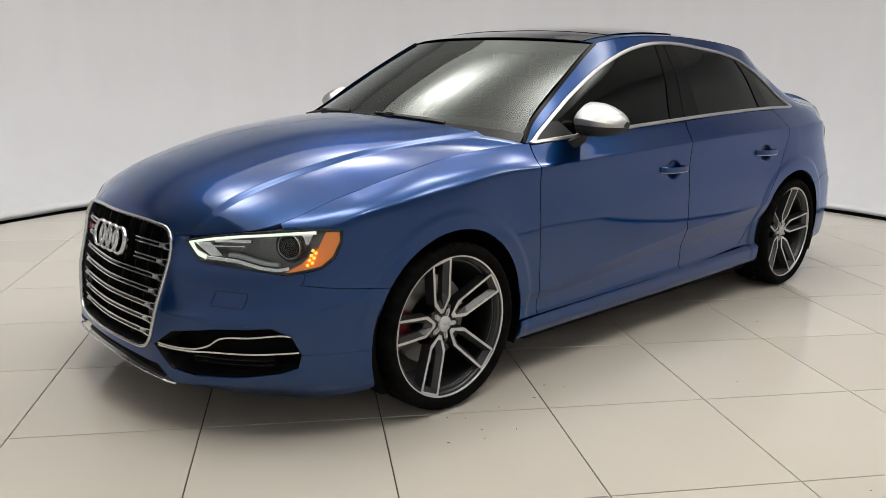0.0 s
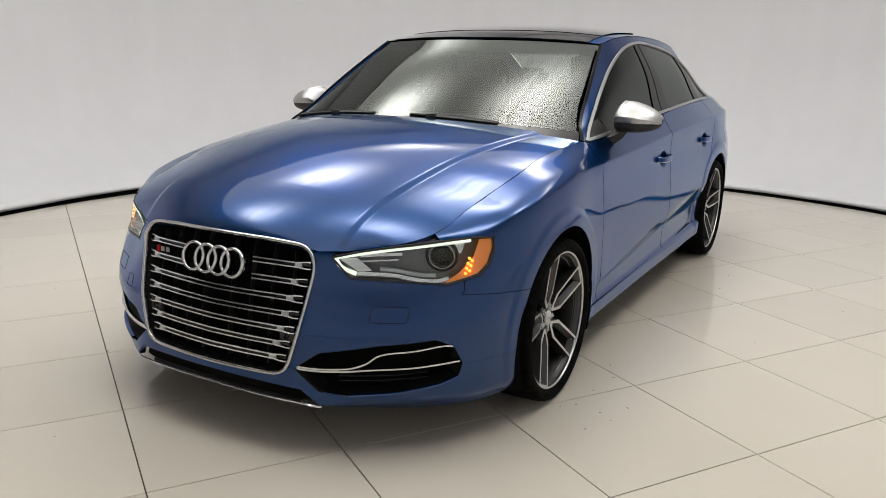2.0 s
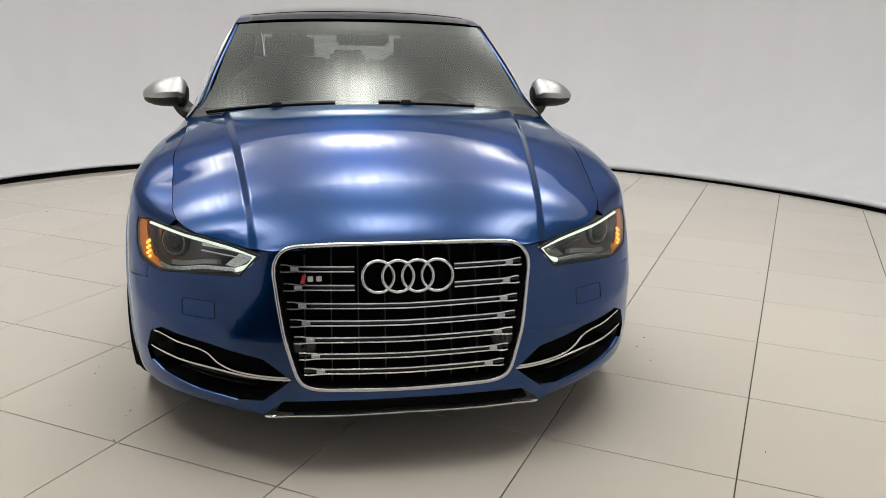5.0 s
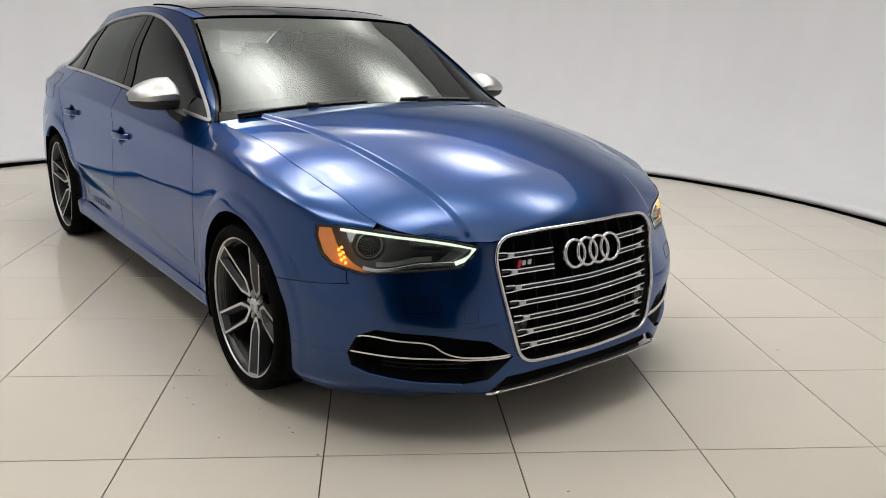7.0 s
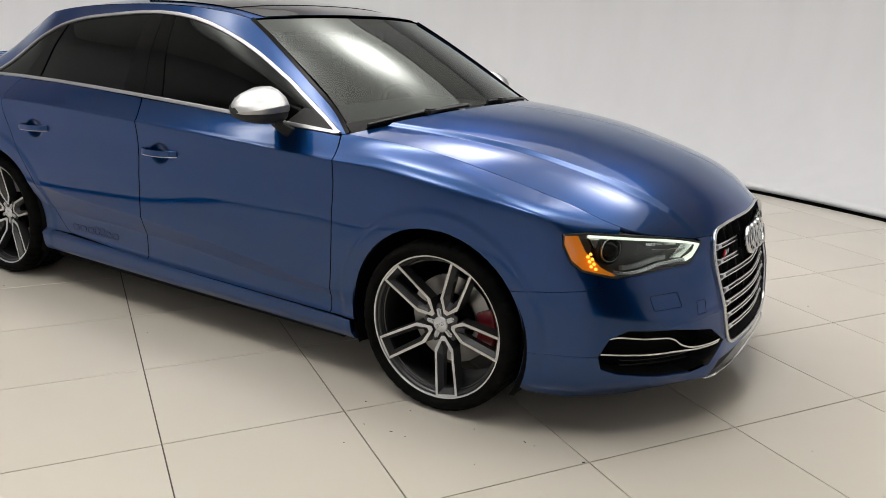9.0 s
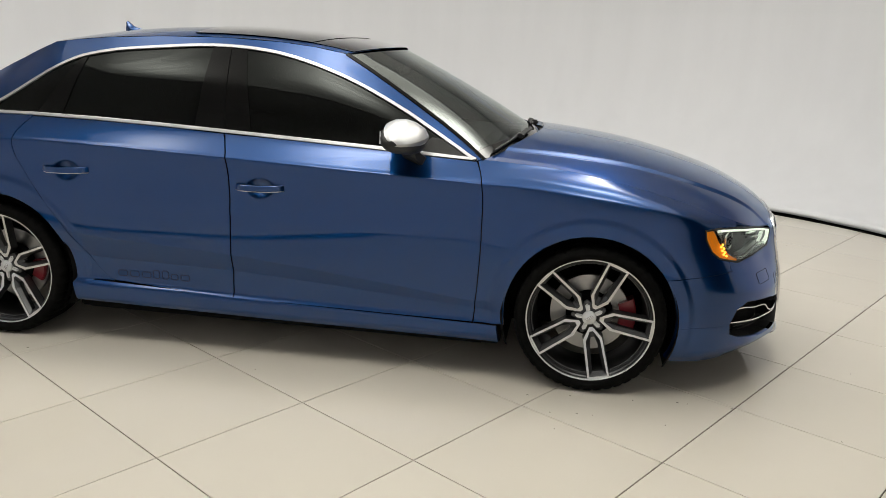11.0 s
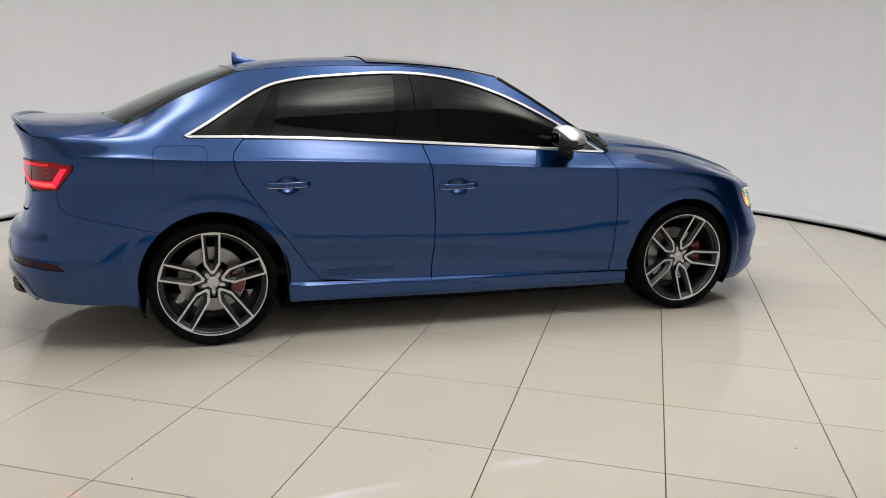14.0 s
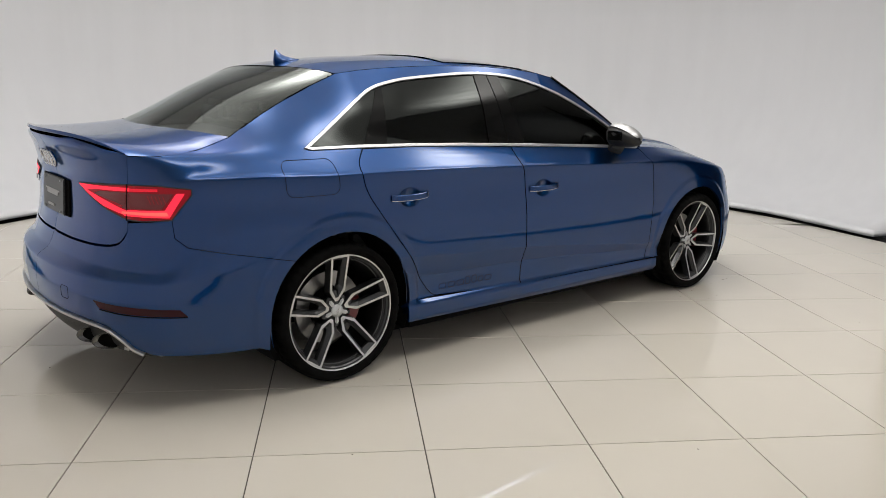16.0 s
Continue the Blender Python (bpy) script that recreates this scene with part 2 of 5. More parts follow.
def from_arrays(name, verts, faces, material, parent=None, normals=None, label="", smooth=True):
    me = bpy.data.meshes.new(name)
    me.from_pydata([tuple(v) for v in verts], [], faces)
    me.materials.append(material)
    if smooth or normals is not None:
        me.shade_smooth()
    if normals is not None:
        me.normals_split_custom_set_from_vertices([tuple(n) for n in normals])
    ob = new(name, me)
    ob.parent = parent
    if label:
        ob["label"] = label
    return ob


def empty(name, m=None):
    ob = new(name)
    if m is not None:
        ob.matrix_world = m
    return ob


def pchip_slopes(x, y):
    """Monotone cubic slopes along the last axis."""
    h, d = np.diff(x), np.diff(y) / np.diff(x)
    m = np.zeros_like(y)
    w1, w2 = 2 * h[..., 1:] + h[..., :-1], h[..., 1:] + 2 * h[..., :-1]
    a, b = d[..., :-1], d[..., 1:]
    ok = a * b > 0
    m[..., 1:-1] = np.where(ok, (w1 + w2) / (w1 / np.where(ok, a, 1) + w2 / np.where(ok, b, 1)), 0)
    m[..., 0], m[..., -1] = d[..., 0], d[..., -1]
    return m


def pchip(x, y, q):
    x, y, q = np.asarray(x, float), np.asarray(y, float), np.asarray(q, float)
    m = pchip_slopes(x, y)
    i = np.clip(np.searchsorted(x, q) - 1, 0, len(x) - 2)
    h = x[i + 1] - x[i]
    t = (q - x[i]) / h
    inside = ((1 + 2 * t) * (1 - t) ** 2 * y[i] + t * (1 - t) ** 2 * h * m[i] + t * t * (3 - 2 * t) * y[i + 1] + t * t * (t - 1) * h * m[i + 1])
    return np.where(t > 1, y[i + 1] + (q - x[i + 1]) * m[i + 1], np.where(t < 0, y[i] + (q - x[i]) * m[i], inside))


def smooth_curve(points, n):
    """n points on a Catmull-Rom curve through the points, by chord length."""
    p = np.array(points, float)
    k = np.r_[0, np.cumsum(np.maximum(np.linalg.norm(np.diff(p, axis=0), axis=1), 1e-6) ** 0.7)]
    t = np.zeros_like(p)
    t[1:-1] = ((p[1:-1] - p[:-2]) / (k[1:-1] - k[:-2])[:, None] * (k[2:] - k[1:-1])[:, None]
               + (p[2:] - p[1:-1]) / (k[2:] - k[1:-1])[:, None] * (k[1:-1] - k[:-2])[:, None]) / (k[2:] - k[:-2])[:, None]
    t[0], t[-1] = (p[1] - p[0]) / (k[1] - k[0]), (p[-1] - p[-2]) / (k[-1] - k[-2])
    q = np.linspace(0, k[-1], n)
    i = np.clip(np.searchsorted(k, q) - 1, 0, len(k) - 2)
    h = (k[i + 1] - k[i])[:, None]
    u = ((q - k[i])[:, None]) / h
    return ((1 + 2 * u) * (1 - u) ** 2 * p[i] + u * (1 - u) ** 2 * h * t[i] + u * u * (3 - 2 * u) * p[i + 1] + u * u * (u - 1) * h * t[i + 1])


# ---- body shell: a base outline in plan, from the nose round the side to the tail, and how far the skin lies inside it ----
OUTLINE = [(2.205, 0), (2.197, 0.2), (2.172, 0.38), (2.10, 0.54), (1.98, 0.70), (1.83, 0.815), (1.65, 0.872), (1.335, 0.895), (0.9, 0.888),
           (0.0, 0.885), (-0.9, 0.893), (-1.295, 0.897), (-1.6, 0.885), (-1.85, 0.845), (-2.03, 0.765), (-2.13, 0.655), (-2.20, 0.48), (-2.243, 0.25), (-2.255, 0)]
ring = [(x, -y) for x, y in OUTLINE[3:0:-1]] + OUTLINE + [(x, -y) for x, y in OUTLINE[-2:-5:-1]]
dense = smooth_curve(ring, 6000)
i0 = int(np.argmin(np.where(dense[:, 0] > 0, np.abs(dense[:, 1]), 9)))
i1 = int(np.argmin(np.where(dense[:, 0] < 0, np.abs(dense[:, 1]), 9)))
seg = np.r_[0, np.cumsum(np.linalg.norm(np.diff(dense, axis=0), axis=1))]
seg = seg - seg[i0]
S_END = seg[i1]
tangent = np.gradient(dense, axis=0)
tangent /= np.linalg.norm(tangent, axis=1)[:, None]
outward = np.c_[-tangent[:, 1], tangent[:, 0]]
outward *= np.sign(outward[len(dense) // 2, 1])


def S(x, y=None):
    """The run along the base outline nearest to a place in plan; by x alone along the side."""
    if y is None:
        j = i0 + int(np.argmin(np.abs(dense[i0:i1 + 1, 0] - x)))
    else:
        j = int(np.argmin((dense[:, 0] - x) ** 2 + (dense[:, 1] - abs(y)) ** 2))
    return float(seg[j])


STATIONS = []


def station(x, y, *levels):
    """A cross-section: height and inset of twelve lines that run along the car."""
    STATIONS.append((S(x, y), levels))


station(2.205, 0, (.150, .06), (.175, .028), (.205, .016), (.235, .012), (.30, .014), (.40, .022), (.50, .038), (.56, .052), (.615, .064), (.645, .073), (.675, .090), (.71, .16))
station(2.172, .38, (.150, .065), (.175, .018), (.205, .016), (.235, .018), (.30, .022), (.40, .030), (.50, .052), (.56, .066), (.615, .075), (.64, .084), (.665, .10), (.70, .17))
station(2.10, .54, (.150, .07), (.172, .035), (.20, .022), (.235, .015), (.30, .011), (.40, .016), (.48, .042), (.55, .071), (.62, .085), (.655, .095), (.68, .12), (.72, .2))
station(1.98, .70, (.150, .065), (.172, .04), (.2, .02), (.235, .012), (.30, .004), (.42, .008), (.50, .030), (.56, .053), (.64, .07), (.68, .08), (.715, .12), (.76, .22))
station(1.83, .815, (.15, .05), (.175, .03), (.2, .018), (.24, .01), (.3, .004), (.44, .003), (.53, .018), (.60, .038), (.68, .060), (.715, .085), (.745, .14), (.78, .25))
station(1.65, None, (.16, .03), (.18, .018), (.2, .012), (.26, .007), (.35, .003), (.47, .002), (.58, .008), (.67, .022), (.745, .042), (.765, .075), (.785, .15), (.81, .25))
station(1.335, None, (.17, .03), (.2, .02), (.23, .015), (.28, .01), (.36, .006), (.5, .004), (.62, .002), (.70, .008), (.79, .030), (.82, .06), (.858, .165), (.88, .25))
station(1.0, None, (.17, .04), (.2, .022), (.235, .02), (.27, .03), (.30, .032), (.35, .022), (.55, .010), (.72, .022), (.818, .034), (.845, .058), (.893, .14), (.95, .22))
station(.85, None, (.17, .042), (.205, .02), (.24, .020), (.27, .044), (.310, .032), (.35, .014), (.58, .012), (.74, .036), (.826, .031), (.85, .055), (.905, .125), (.96, .185))
station(.6, None, (.17, .042), (.205, .02), (.243, .020), (.273, .052), (.337, .033), (.377, .012), (.59, .014), (.745, .038), (.834, .031), (.862, .057), (.92, .108), (1.09, .215))
station(.35, None, (.17, .042), (.205, .02), (.245, .020), (.275, .054), (.365, .032), (.405, .010), (.6, .014), (.75, .040), (.842, .031), (.872, .058), (.935, .105), (1.24, .268))
station(.1, None, (.17, .042), (.205, .02), (.247, .02), (.278, .055), (.392, .031), (.432, .009), (.61, .014), (.76, .041), (.852, .031), (.882, .058), (.947, .102), (1.325, .29))
station(-.2, None, (.17, .042), (.205, .02), (.25, .02), (.28, .055), (.420, .030), (.460, .008), (.62, .014), (.77, .041), (.864, .031), (.893, .058), (.96, .10), (1.35, .295))
station(-.8, None, (.175, .042), (.21, .02), (.26, .02), (.295, .050), (.457, .029), (.497, .008), (.64, .014), (.78, .039), (.884, .031), (.912, .056), (.985, .105), (1.325, .305))
station(-1.05, None, (.18, .035), (.21, .02), (.27, .015), (.30, .02), (.45, .018), (.52, .010), (.66, .010), (.78, .026), (.89, .032), (.918, .058), (.993, .115), (1.315, .322))
station(-1.3, None, (.18, .03), (.21, .02), (.27, .012), (.32, .008), (.45, .006), (.56, .004), (.68, .002), (.77, .016), (.893, .034), (.925, .056), (1.0, .13), (1.222, .325))
station(-1.65, None, (.19, .03), (.215, .02), (.26, .012), (.32, .006), (.43, .003), (.56, .003), (.70, .010), (.80, .030), (.905, .045), (.935, .07), (.99, .14), (1.056, .285))
station(-1.87, None, (.20, .03), (.22, .02), (.26, .012), (.32, .006), (.43, .0), (.54, .004), (.66, .030), (.78, .058), (.90, .078), (.94, .10), (.985, .15), (1.01, .215))
station(-2.03, .765, (.20, .04), (.225, .025), (.26, .015), (.32, .006), (.44, .002), (.515, .008), (.555, .036), (.75, .065), (.87, .085), (.93, .10), (.985, .13), (1.01, .2))
station(-2.20, .48, (.20, .07), (.23, .024), (.26, .006), (.32, -.003), (.44, -.011), (.515, .000), (.56, .046), (.75, .085), (.87, .09), (.95, .078), (1.012, .064), (1.03, .08))
station(-2.255, 0, (.20, .08), (.23, .022), (.26, .005), (.32, -.004), (.44, -.012), (.515, -.002), (.56, .050), (.75, .10), (.87, .105), (.96, .080), (1.042, .045), (1.06, .06))
ST_S = np.array([s for s, _ in STATIONS])
ST_Z = np.array([[z for z, _ in lv] for _, lv in STATIONS])
ST_O = np.array([[o for _, o in lv] for _, lv in STATIONS])
# crisp edges: the wedge low on the doors, a band that faces down under its edge, a flat panel below, and the shoulder line
ST_X = np.interp(ST_S, seg, dense[:, 0])
for i, (s_, _) in enumerate(STATIONS):
    if S(.9) <= s_ <= S(-.85):
        deep = float(np.interp(ST_X[i], [-.8, .85], [.036, .014]))
        ST_Z[i, 4] = ST_Z[i, 5] - float(np.interp(ST_X[i], [-.8, .85], [.108, .036]))
        ST_O[i, 4] = ST_O[i, 5] + deep
        ST_O[i, 3] = ST_O[i, 4] + .004
        ST_O[i, 7] = ST_O[i, 6] + (ST_O[i, 7] - ST_O[i, 6]) * .55
    if S(.9) <= s_ <= S(-1.9):
        k_ = .013 / (ST_Z[i, 10] - ST_Z[i, 8])
        ST_Z[i, 9], ST_O[i, 9] = ST_Z[i, 8] + .013, ST_O[i, 8] + (ST_O[i, 10] - ST_O[i, 8]) * k_ * 1.15
# two more lines just inside the edges of the wedge keep them crisp
za_, zb_, oa_, ob_ = ST_Z[:, 4:5], ST_Z[:, 5:6], ST_O[:, 4:5], ST_O[:, 5:6]
ST_Z = np.hstack([ST_Z[:, :5], za_ + (zb_ - za_) * .14, za_ + (zb_ - za_) * .88, ST_Z[:, 5:]])
ST_O = np.hstack([ST_O[:, :5], oa_ + (ob_ - oa_) * .14, oa_ + (ob_ - oa_) * .88, ST_O[:, 5:]])
# one more line half-way up the glasshouse, a little proud, for the barrel of the side glass
ST_Z = np.insert(ST_Z, 13, (ST_Z[:, 12] + ST_Z[:, 13]) / 2, axis=1)
ST_O = np.insert(ST_O, 13, (ST_O[:, 12] + ST_O[:, 13]) / 2 - 0.02 * np.clip((ST_Z[:, 14] - ST_Z[:, 12]) / 0.3, 0, 1), axis=1)


def skin(s, z, lift=0.0):
    """Places on the body skin at runs s and heights z (car's left side)."""
    s, z = np.asarray(s, float), np.asarray(z, float)
    sc = np.abs(s)
    sc = np.where(sc > S_END, 2 * S_END - sc, sc)
    zl = np.stack([pchip(ST_S, ST_Z[:, k], sc) for k in range(15)], -1)
    ol = np.stack([pchip(ST_S, ST_O[:, k], sc) for k in range(15)], -1)
    m = pchip_slopes(zl, ol)
    i = np.clip((zl <= z[..., None]).sum(-1) - 1, 0, 13)
    take = lambda a, j: np.take_along_axis(a, j[..., None], -1)[..., 0]
    za, zb, oa, ob_, ma, mb = take(zl, i), take(zl, i + 1), take(ol, i), take(ol, i + 1), take(m, i), take(m, i + 1)
    h = zb - za
    t = (z - za) / h
    mid = (1 + 2 * t) * (1 - t) ** 2 * oa + t * (1 - t) ** 2 * h * ma + t * t * (3 - 2 * t) * ob_ + t * t * (t - 1) * h * mb
    off = np.where(t > 1, ob_ + (z - zb) * mb, np.where(t < 0, oa + (z - za) * ma, mid)) - lift
    # hollows behind the door handles, and the flared lips of the wheel arches
    for hx, hz in ((-0.055, 0.748), (-0.925, 0.772)):
        q = ((sc - S(hx)) / 0.062) ** 2 + ((z - hz) / 0.046) ** 2
        off = off + 0.020 * np.clip(1 - q, 0, 1) ** 1.5
    for ax, az, ar in ((1.320, 0.312, 0.357), (-1.277, 0.318, 0.369)):
        xa = np.interp(s, seg, dense[:, 0])
        rr = np.hypot(xa - ax, z - az) - ar
        k = np.clip((0.060 - rr) / 0.030, 0, 1)
        off = off - 0.0055 * k * k * (3 - 2 * k) * np.clip((z - az + 0.16) / 0.14, 0, 1)
    x, y = np.interp(s, seg, dense[:, 0]), np.interp(s, seg, dense[:, 1])
    nx, ny = np.interp(s, seg, outward[:, 0]), np.interp(s, seg, outward[:, 1])
    return np.stack([x - nx * off, y - ny * off, z], -1)


def skin_normal(s, z, lift=0.0):
    e = 0.004
    a = skin(s + e, z, lift) - skin(s - e, z, lift)
    b = skin(s, z + e, lift) - skin(s, z - e, lift)
    n = np.cross(b, a)
    n /= np.maximum(np.linalg.norm(n, axis=-1), 1e-9)[..., None]
    flip = np.sign((n[..., 0] * np.interp(s, seg, outward[:, 0]) + n[..., 1] * np.interp(s, seg, outward[:, 1])))
    return n * np.where(flip == 0, 1, flip)[..., None]


def cut_grid(poly, du, dv):
    """A flat polygon in (u, v), cut along a grid: verts and faces."""
    bm = bmesh.new()
    pts = []
    for p, q in zip(poly, poly[1:] + poly[:1]):
        n = max(1, int(max(abs(q[0] - p[0]) / du, abs(q[1] - p[1]) / dv) + 0.5))
        pts += [(p[0] + (q[0] - p[0]) * i / n, p[1] + (q[1] - p[1]) * i / n) for i in range(n)]
    clean = [pts[0]]
    for p in pts[1:]:
        if math.hypot(p[0] - clean[-1][0], p[1] - clean[-1][1]) > 1e-4:
            clean.append(p)
    if math.hypot(clean[0][0] - clean[-1][0], clean[0][1] - clean[-1][1]) < 1e-4:
        clean.pop()
    bm.faces.new([bm.verts.new((a, 0, b)) for a, b in clean])
    us, vs = [p[0] for p in clean], [p[1] for p in clean]
    for lo, hi, d, no in ((min(us), max(us), du, (1, 0, 0)), (min(vs), max(vs), dv, (0, 0, 1))):
        for i in range(int(lo / d), int(hi / d) + 2):
            c = i * d + 0.00037
            if lo < c < hi:
                bmesh.ops.bisect_plane(bm, geom=bm.verts[:] + bm.edges[:] + bm.faces[:], dist=1e-6, plane_co=(c * no[0], 0, c * no[2]), plane_no=no)
    bm.verts.index_update()
    verts = [(v.co.x, v.co.z) for v in bm.verts]
    faces = [[v.index for v in f.verts] for f in bm.faces]
    rim = [(e.verts[0].index, e.verts[1].index) for e in bm.edges if len(e.link_faces) == 1]
    bm.free()
    return np.array(verts), faces, rim


def sheet(polys, surface, normal, du=0.02, dv=0.015, edge=0.014, mirror=False, both=False):
    """Verts, faces and normals of a panel on a surface, its rim turned inwards."""
    V, F, N = [], [], []
    for poly in polys:
        uv, faces, rim = cut_grid(poly, du, dv)
        p, n = surface(uv[:, 0], uv[:, 1]), normal(uv[:, 0], uv[:, 1])
        base = len(V)
        V += list(p)
        N += list(n)
        # keep the winding outward
        f0 = faces[len(faces) // 2]
        g = np.cross(p[f0[1]] - p[f0[0]], p[f0[2]] - p[f0[0]])
        turn = float(np.dot(g, n[f0[0]])) < 0
        F += [[base + i for i in (f[::-1] if turn else f)] for f in faces]
        if edge:
            mid = p.mean(0)
            for a, b in rim:
                k = len(V)
                d = p[b] - p[a]
                out = np.cross(d, n[a])
                out /= max(np.linalg.norm(out), 1e-9)
                if np.dot(out, p[a] - mid) < 0:
                    out = -out
                V += [p[a], p[b], p[b] - n[b] * edge, p[a] - n[a] * edge]
                nn = (out + 0.6 * n[a]) / np.linalg.norm(out + 0.6 * n[a])
                N += [nn, nn, out, out]
                F.append([k, k + 1, k + 2, k + 3])
    V, N = np.array(V), np.array(N)
    if both:
        k = len(V)
        F += [[k + i for i in f[::-1]] for f in F]
        V, N = np.r_[V, V * (1, -1, 1)], np.r_[N, N * (1, -1, 1)]
    if mirror:
        V, N, F = V * (1, -1, 1), N * (1, -1, 1), [f[::-1] for f in F]
    return V, F, N


def panel(name, polys, material, parent, lift=0.0, edge=0.014, du=0.02, dv=0.015, label="", sides="LR", both=False):
    """Body panels cut from the skin. sides: which of the two sides; both: one mesh across the middle. Polygons in (s, z)."""
    V, F, N = sheet(polys, lambda s, z: skin(s, z, lift), lambda s, z: skin_normal(s, z, lift), du, dv, edge, both=both)
    made = []
    if both:
        return [from_arrays(name, V, F, material, parent, N, label)]
    for side in sides:
        k = -1 if side == "R" else 1
        made.append(from_arrays(name, V * (1, k, 1), F if k > 0 else [f[::-1] for f in F], material, parent, N * (1, k, 1), label))
    return made


def loft(name, centre, edge, material, parent, power=2.2, nu=30, nv=40, shape=None, u0=0.0, u1=1.0, v0=0.0, v1=1.0, lift=0.0, thick=0.0, label="", halves=True):
    """A crowned sheet between a middle line and its two mirrored edge lines."""
    C, E = smooth_curve(centre, 400), smooth_curve(edge, 400)
    tt = np.linspace(0, 1, 400)

    def at(u, v):
        c = np.stack([np.interp(v, tt, C[:, k]) for k in range(3)], -1)
        e = np.stack([np.interp(v, tt, E[:, k]) for k in range(3)], -1)
        a = np.abs(u)
        x = c[..., 0] + (e[..., 0] - c[..., 0]) * a ** 2
        z = c[..., 2] + (e[..., 2] - c[..., 2]) * a ** power
        if shape is not None:
            z = z + shape(a, v, x, e[..., 1] * a)
        return np.stack([x, e[..., 1] * u, z], -1)

    def normal(u, v):
        n = np.cross(at(u, v + 2e-3) - at(u, v - 2e-3), at(u + 2e-3, v) - at(u - 2e-3, v))
        n /= np.linalg.norm(n, axis=-1)[..., None]
        return n * np.where(n[..., 2:] < 0, -1, 1)

    us = np.linspace(-u1, u1, 2 * nu + 1) if halves else np.linspace(u0, u1, nu + 1)
    vs = np.linspace(v0, v1, nv + 1)
    U, W = np.meshgrid(us, vs)
    N = normal(U, W)
    P = at(U, W) + N * lift
    nv_, nu_ = U.shape
    F = [[j * nu_ + i, (j + 1) * nu_ + i, (j + 1) * nu_ + i + 1, j * nu_ + i + 1] for j in range(nv_ - 1) for i in range(nu_ - 1)]
    V, NN = list(P.reshape(-1, 3)), list(N.reshape(-1, 3))
    a = V[F[0][1]] - V[F[0][0]]
    if np.dot(np.cross(a, V[F[0][2]] - V[F[0][0]]), NN[0]) < 0:
        F = [f[::-1] for f in F]
    if thick:
        rim = [(0, i) for i in range(nu_)] + [(j, nu_ - 1) for j in range(nv_)] + [(nv_ - 1, i) for i in range(nu_ - 1, -1, -1)] + [(j, 0) for j in range(nv_ - 1, -1, -1)]
        mid = P.reshape(-1, 3).mean(0)
        for p, q in zip(rim, rim[1:]):
            if p == q:
                continue
            a, b, na, nb = P[p], P[q], N[p], N[q]
            out = np.cross(b - a, na)
            out /= max(np.linalg.norm(out), 1e-9)
            out = out if np.dot(out, a - mid) > 0 else -out
            k = len(V)
            V += [a, b, b - nb * thick, a - na * thick]
            nn = (out + 0.6 * na) / np.linalg.norm(out + 0.6 * na)
            NN += [nn, nn, out, out]
            F.append([k, k + 1, k + 2, k + 3])
    ob = from_arrays(name, V, F, material, parent, NN, label)
    return ob, at, normal


def bar(points, w, h, up=(0, 0, 1), closed=False, bm=None, taper=None):
    """A rectangular bar swept along points; w across, h along up."""
    bm = bm or bmesh.new()
    p = np.array(points, float)
    n = len(p)
    rings = []
    for i in range(n):
        a, b = p[(i - 1) % n if closed else max(i - 1, 0)], p[(i + 1) % n if closed else min(i + 1, n - 1)]
        t = (b - a) / max(np.linalg.norm(b - a), 1e-9)
        upv = np.array(up[i] if np.ndim(up) == 2 else up, float)
        side = np.cross(t, upv)
        side /= max(np.linalg.norm(side), 1e-9)
        u2 = np.cross(side, t)
        k = 1 if taper is None else taper[i]
        c = 0.22
        ring_ = []
        for sx, sy in ((-1, -1 + c), (-1 + c, -1), (1 - c, -1), (1, -1 + c), (1, 1 - c), (1 - c, 1), (-1 + c, 1), (-1, 1 - c)):
            ring_.append(bm.verts.new(p[i] + side * sx * w / 2 * k + u2 * sy * h / 2 * k))
        rings.append(ring_)
    m = n if closed else n - 1
    for i in range(m):
        a, b = rings[i], rings[(i + 1) % n]
        for j in range(8):
            bm.faces.new((a[j], a[(j + 1) % 8], b[(j + 1) % 8], b[j]))
    if not closed:
        bm.faces.new(rings[0][::-1])
        bm.faces.new(rings[-1])
    bmesh.ops.recalc_face_normals(bm, faces=bm.faces[:])
    return bm


def lathe(profile, n=64, axis="y", bm=None, a0=0.0, a1=math.tau):
    """A turned shape: (radius, place along the axis) pairs, round y or z."""
    bm = bm or bmesh.new()
    full = a1 - a0 > math.tau - 1e-6
    m = n if full else n + 1
    rings = []
    for i in range(m):
        a = a0 + (a1 - a0) * i / n
        c, s = math.cos(a), math.sin(a)
        rings.append([bm.verts.new((r * c, y, r * s) if axis == "y" else (r * c, r * s, y)) for r, y in profile])
    for i in range(n):
        a, b = rings[i], rings[(i + 1) % m]
        for j in range(len(profile) - 1):
            bm.faces.new((a[j], b[j], b[j + 1], a[j + 1]))
    bmesh.ops.remove_doubles(bm, verts=bm.verts[:], dist=1e-6)
    bmesh.ops.recalc_face_normals(bm, faces=bm.faces[:])
    return bm


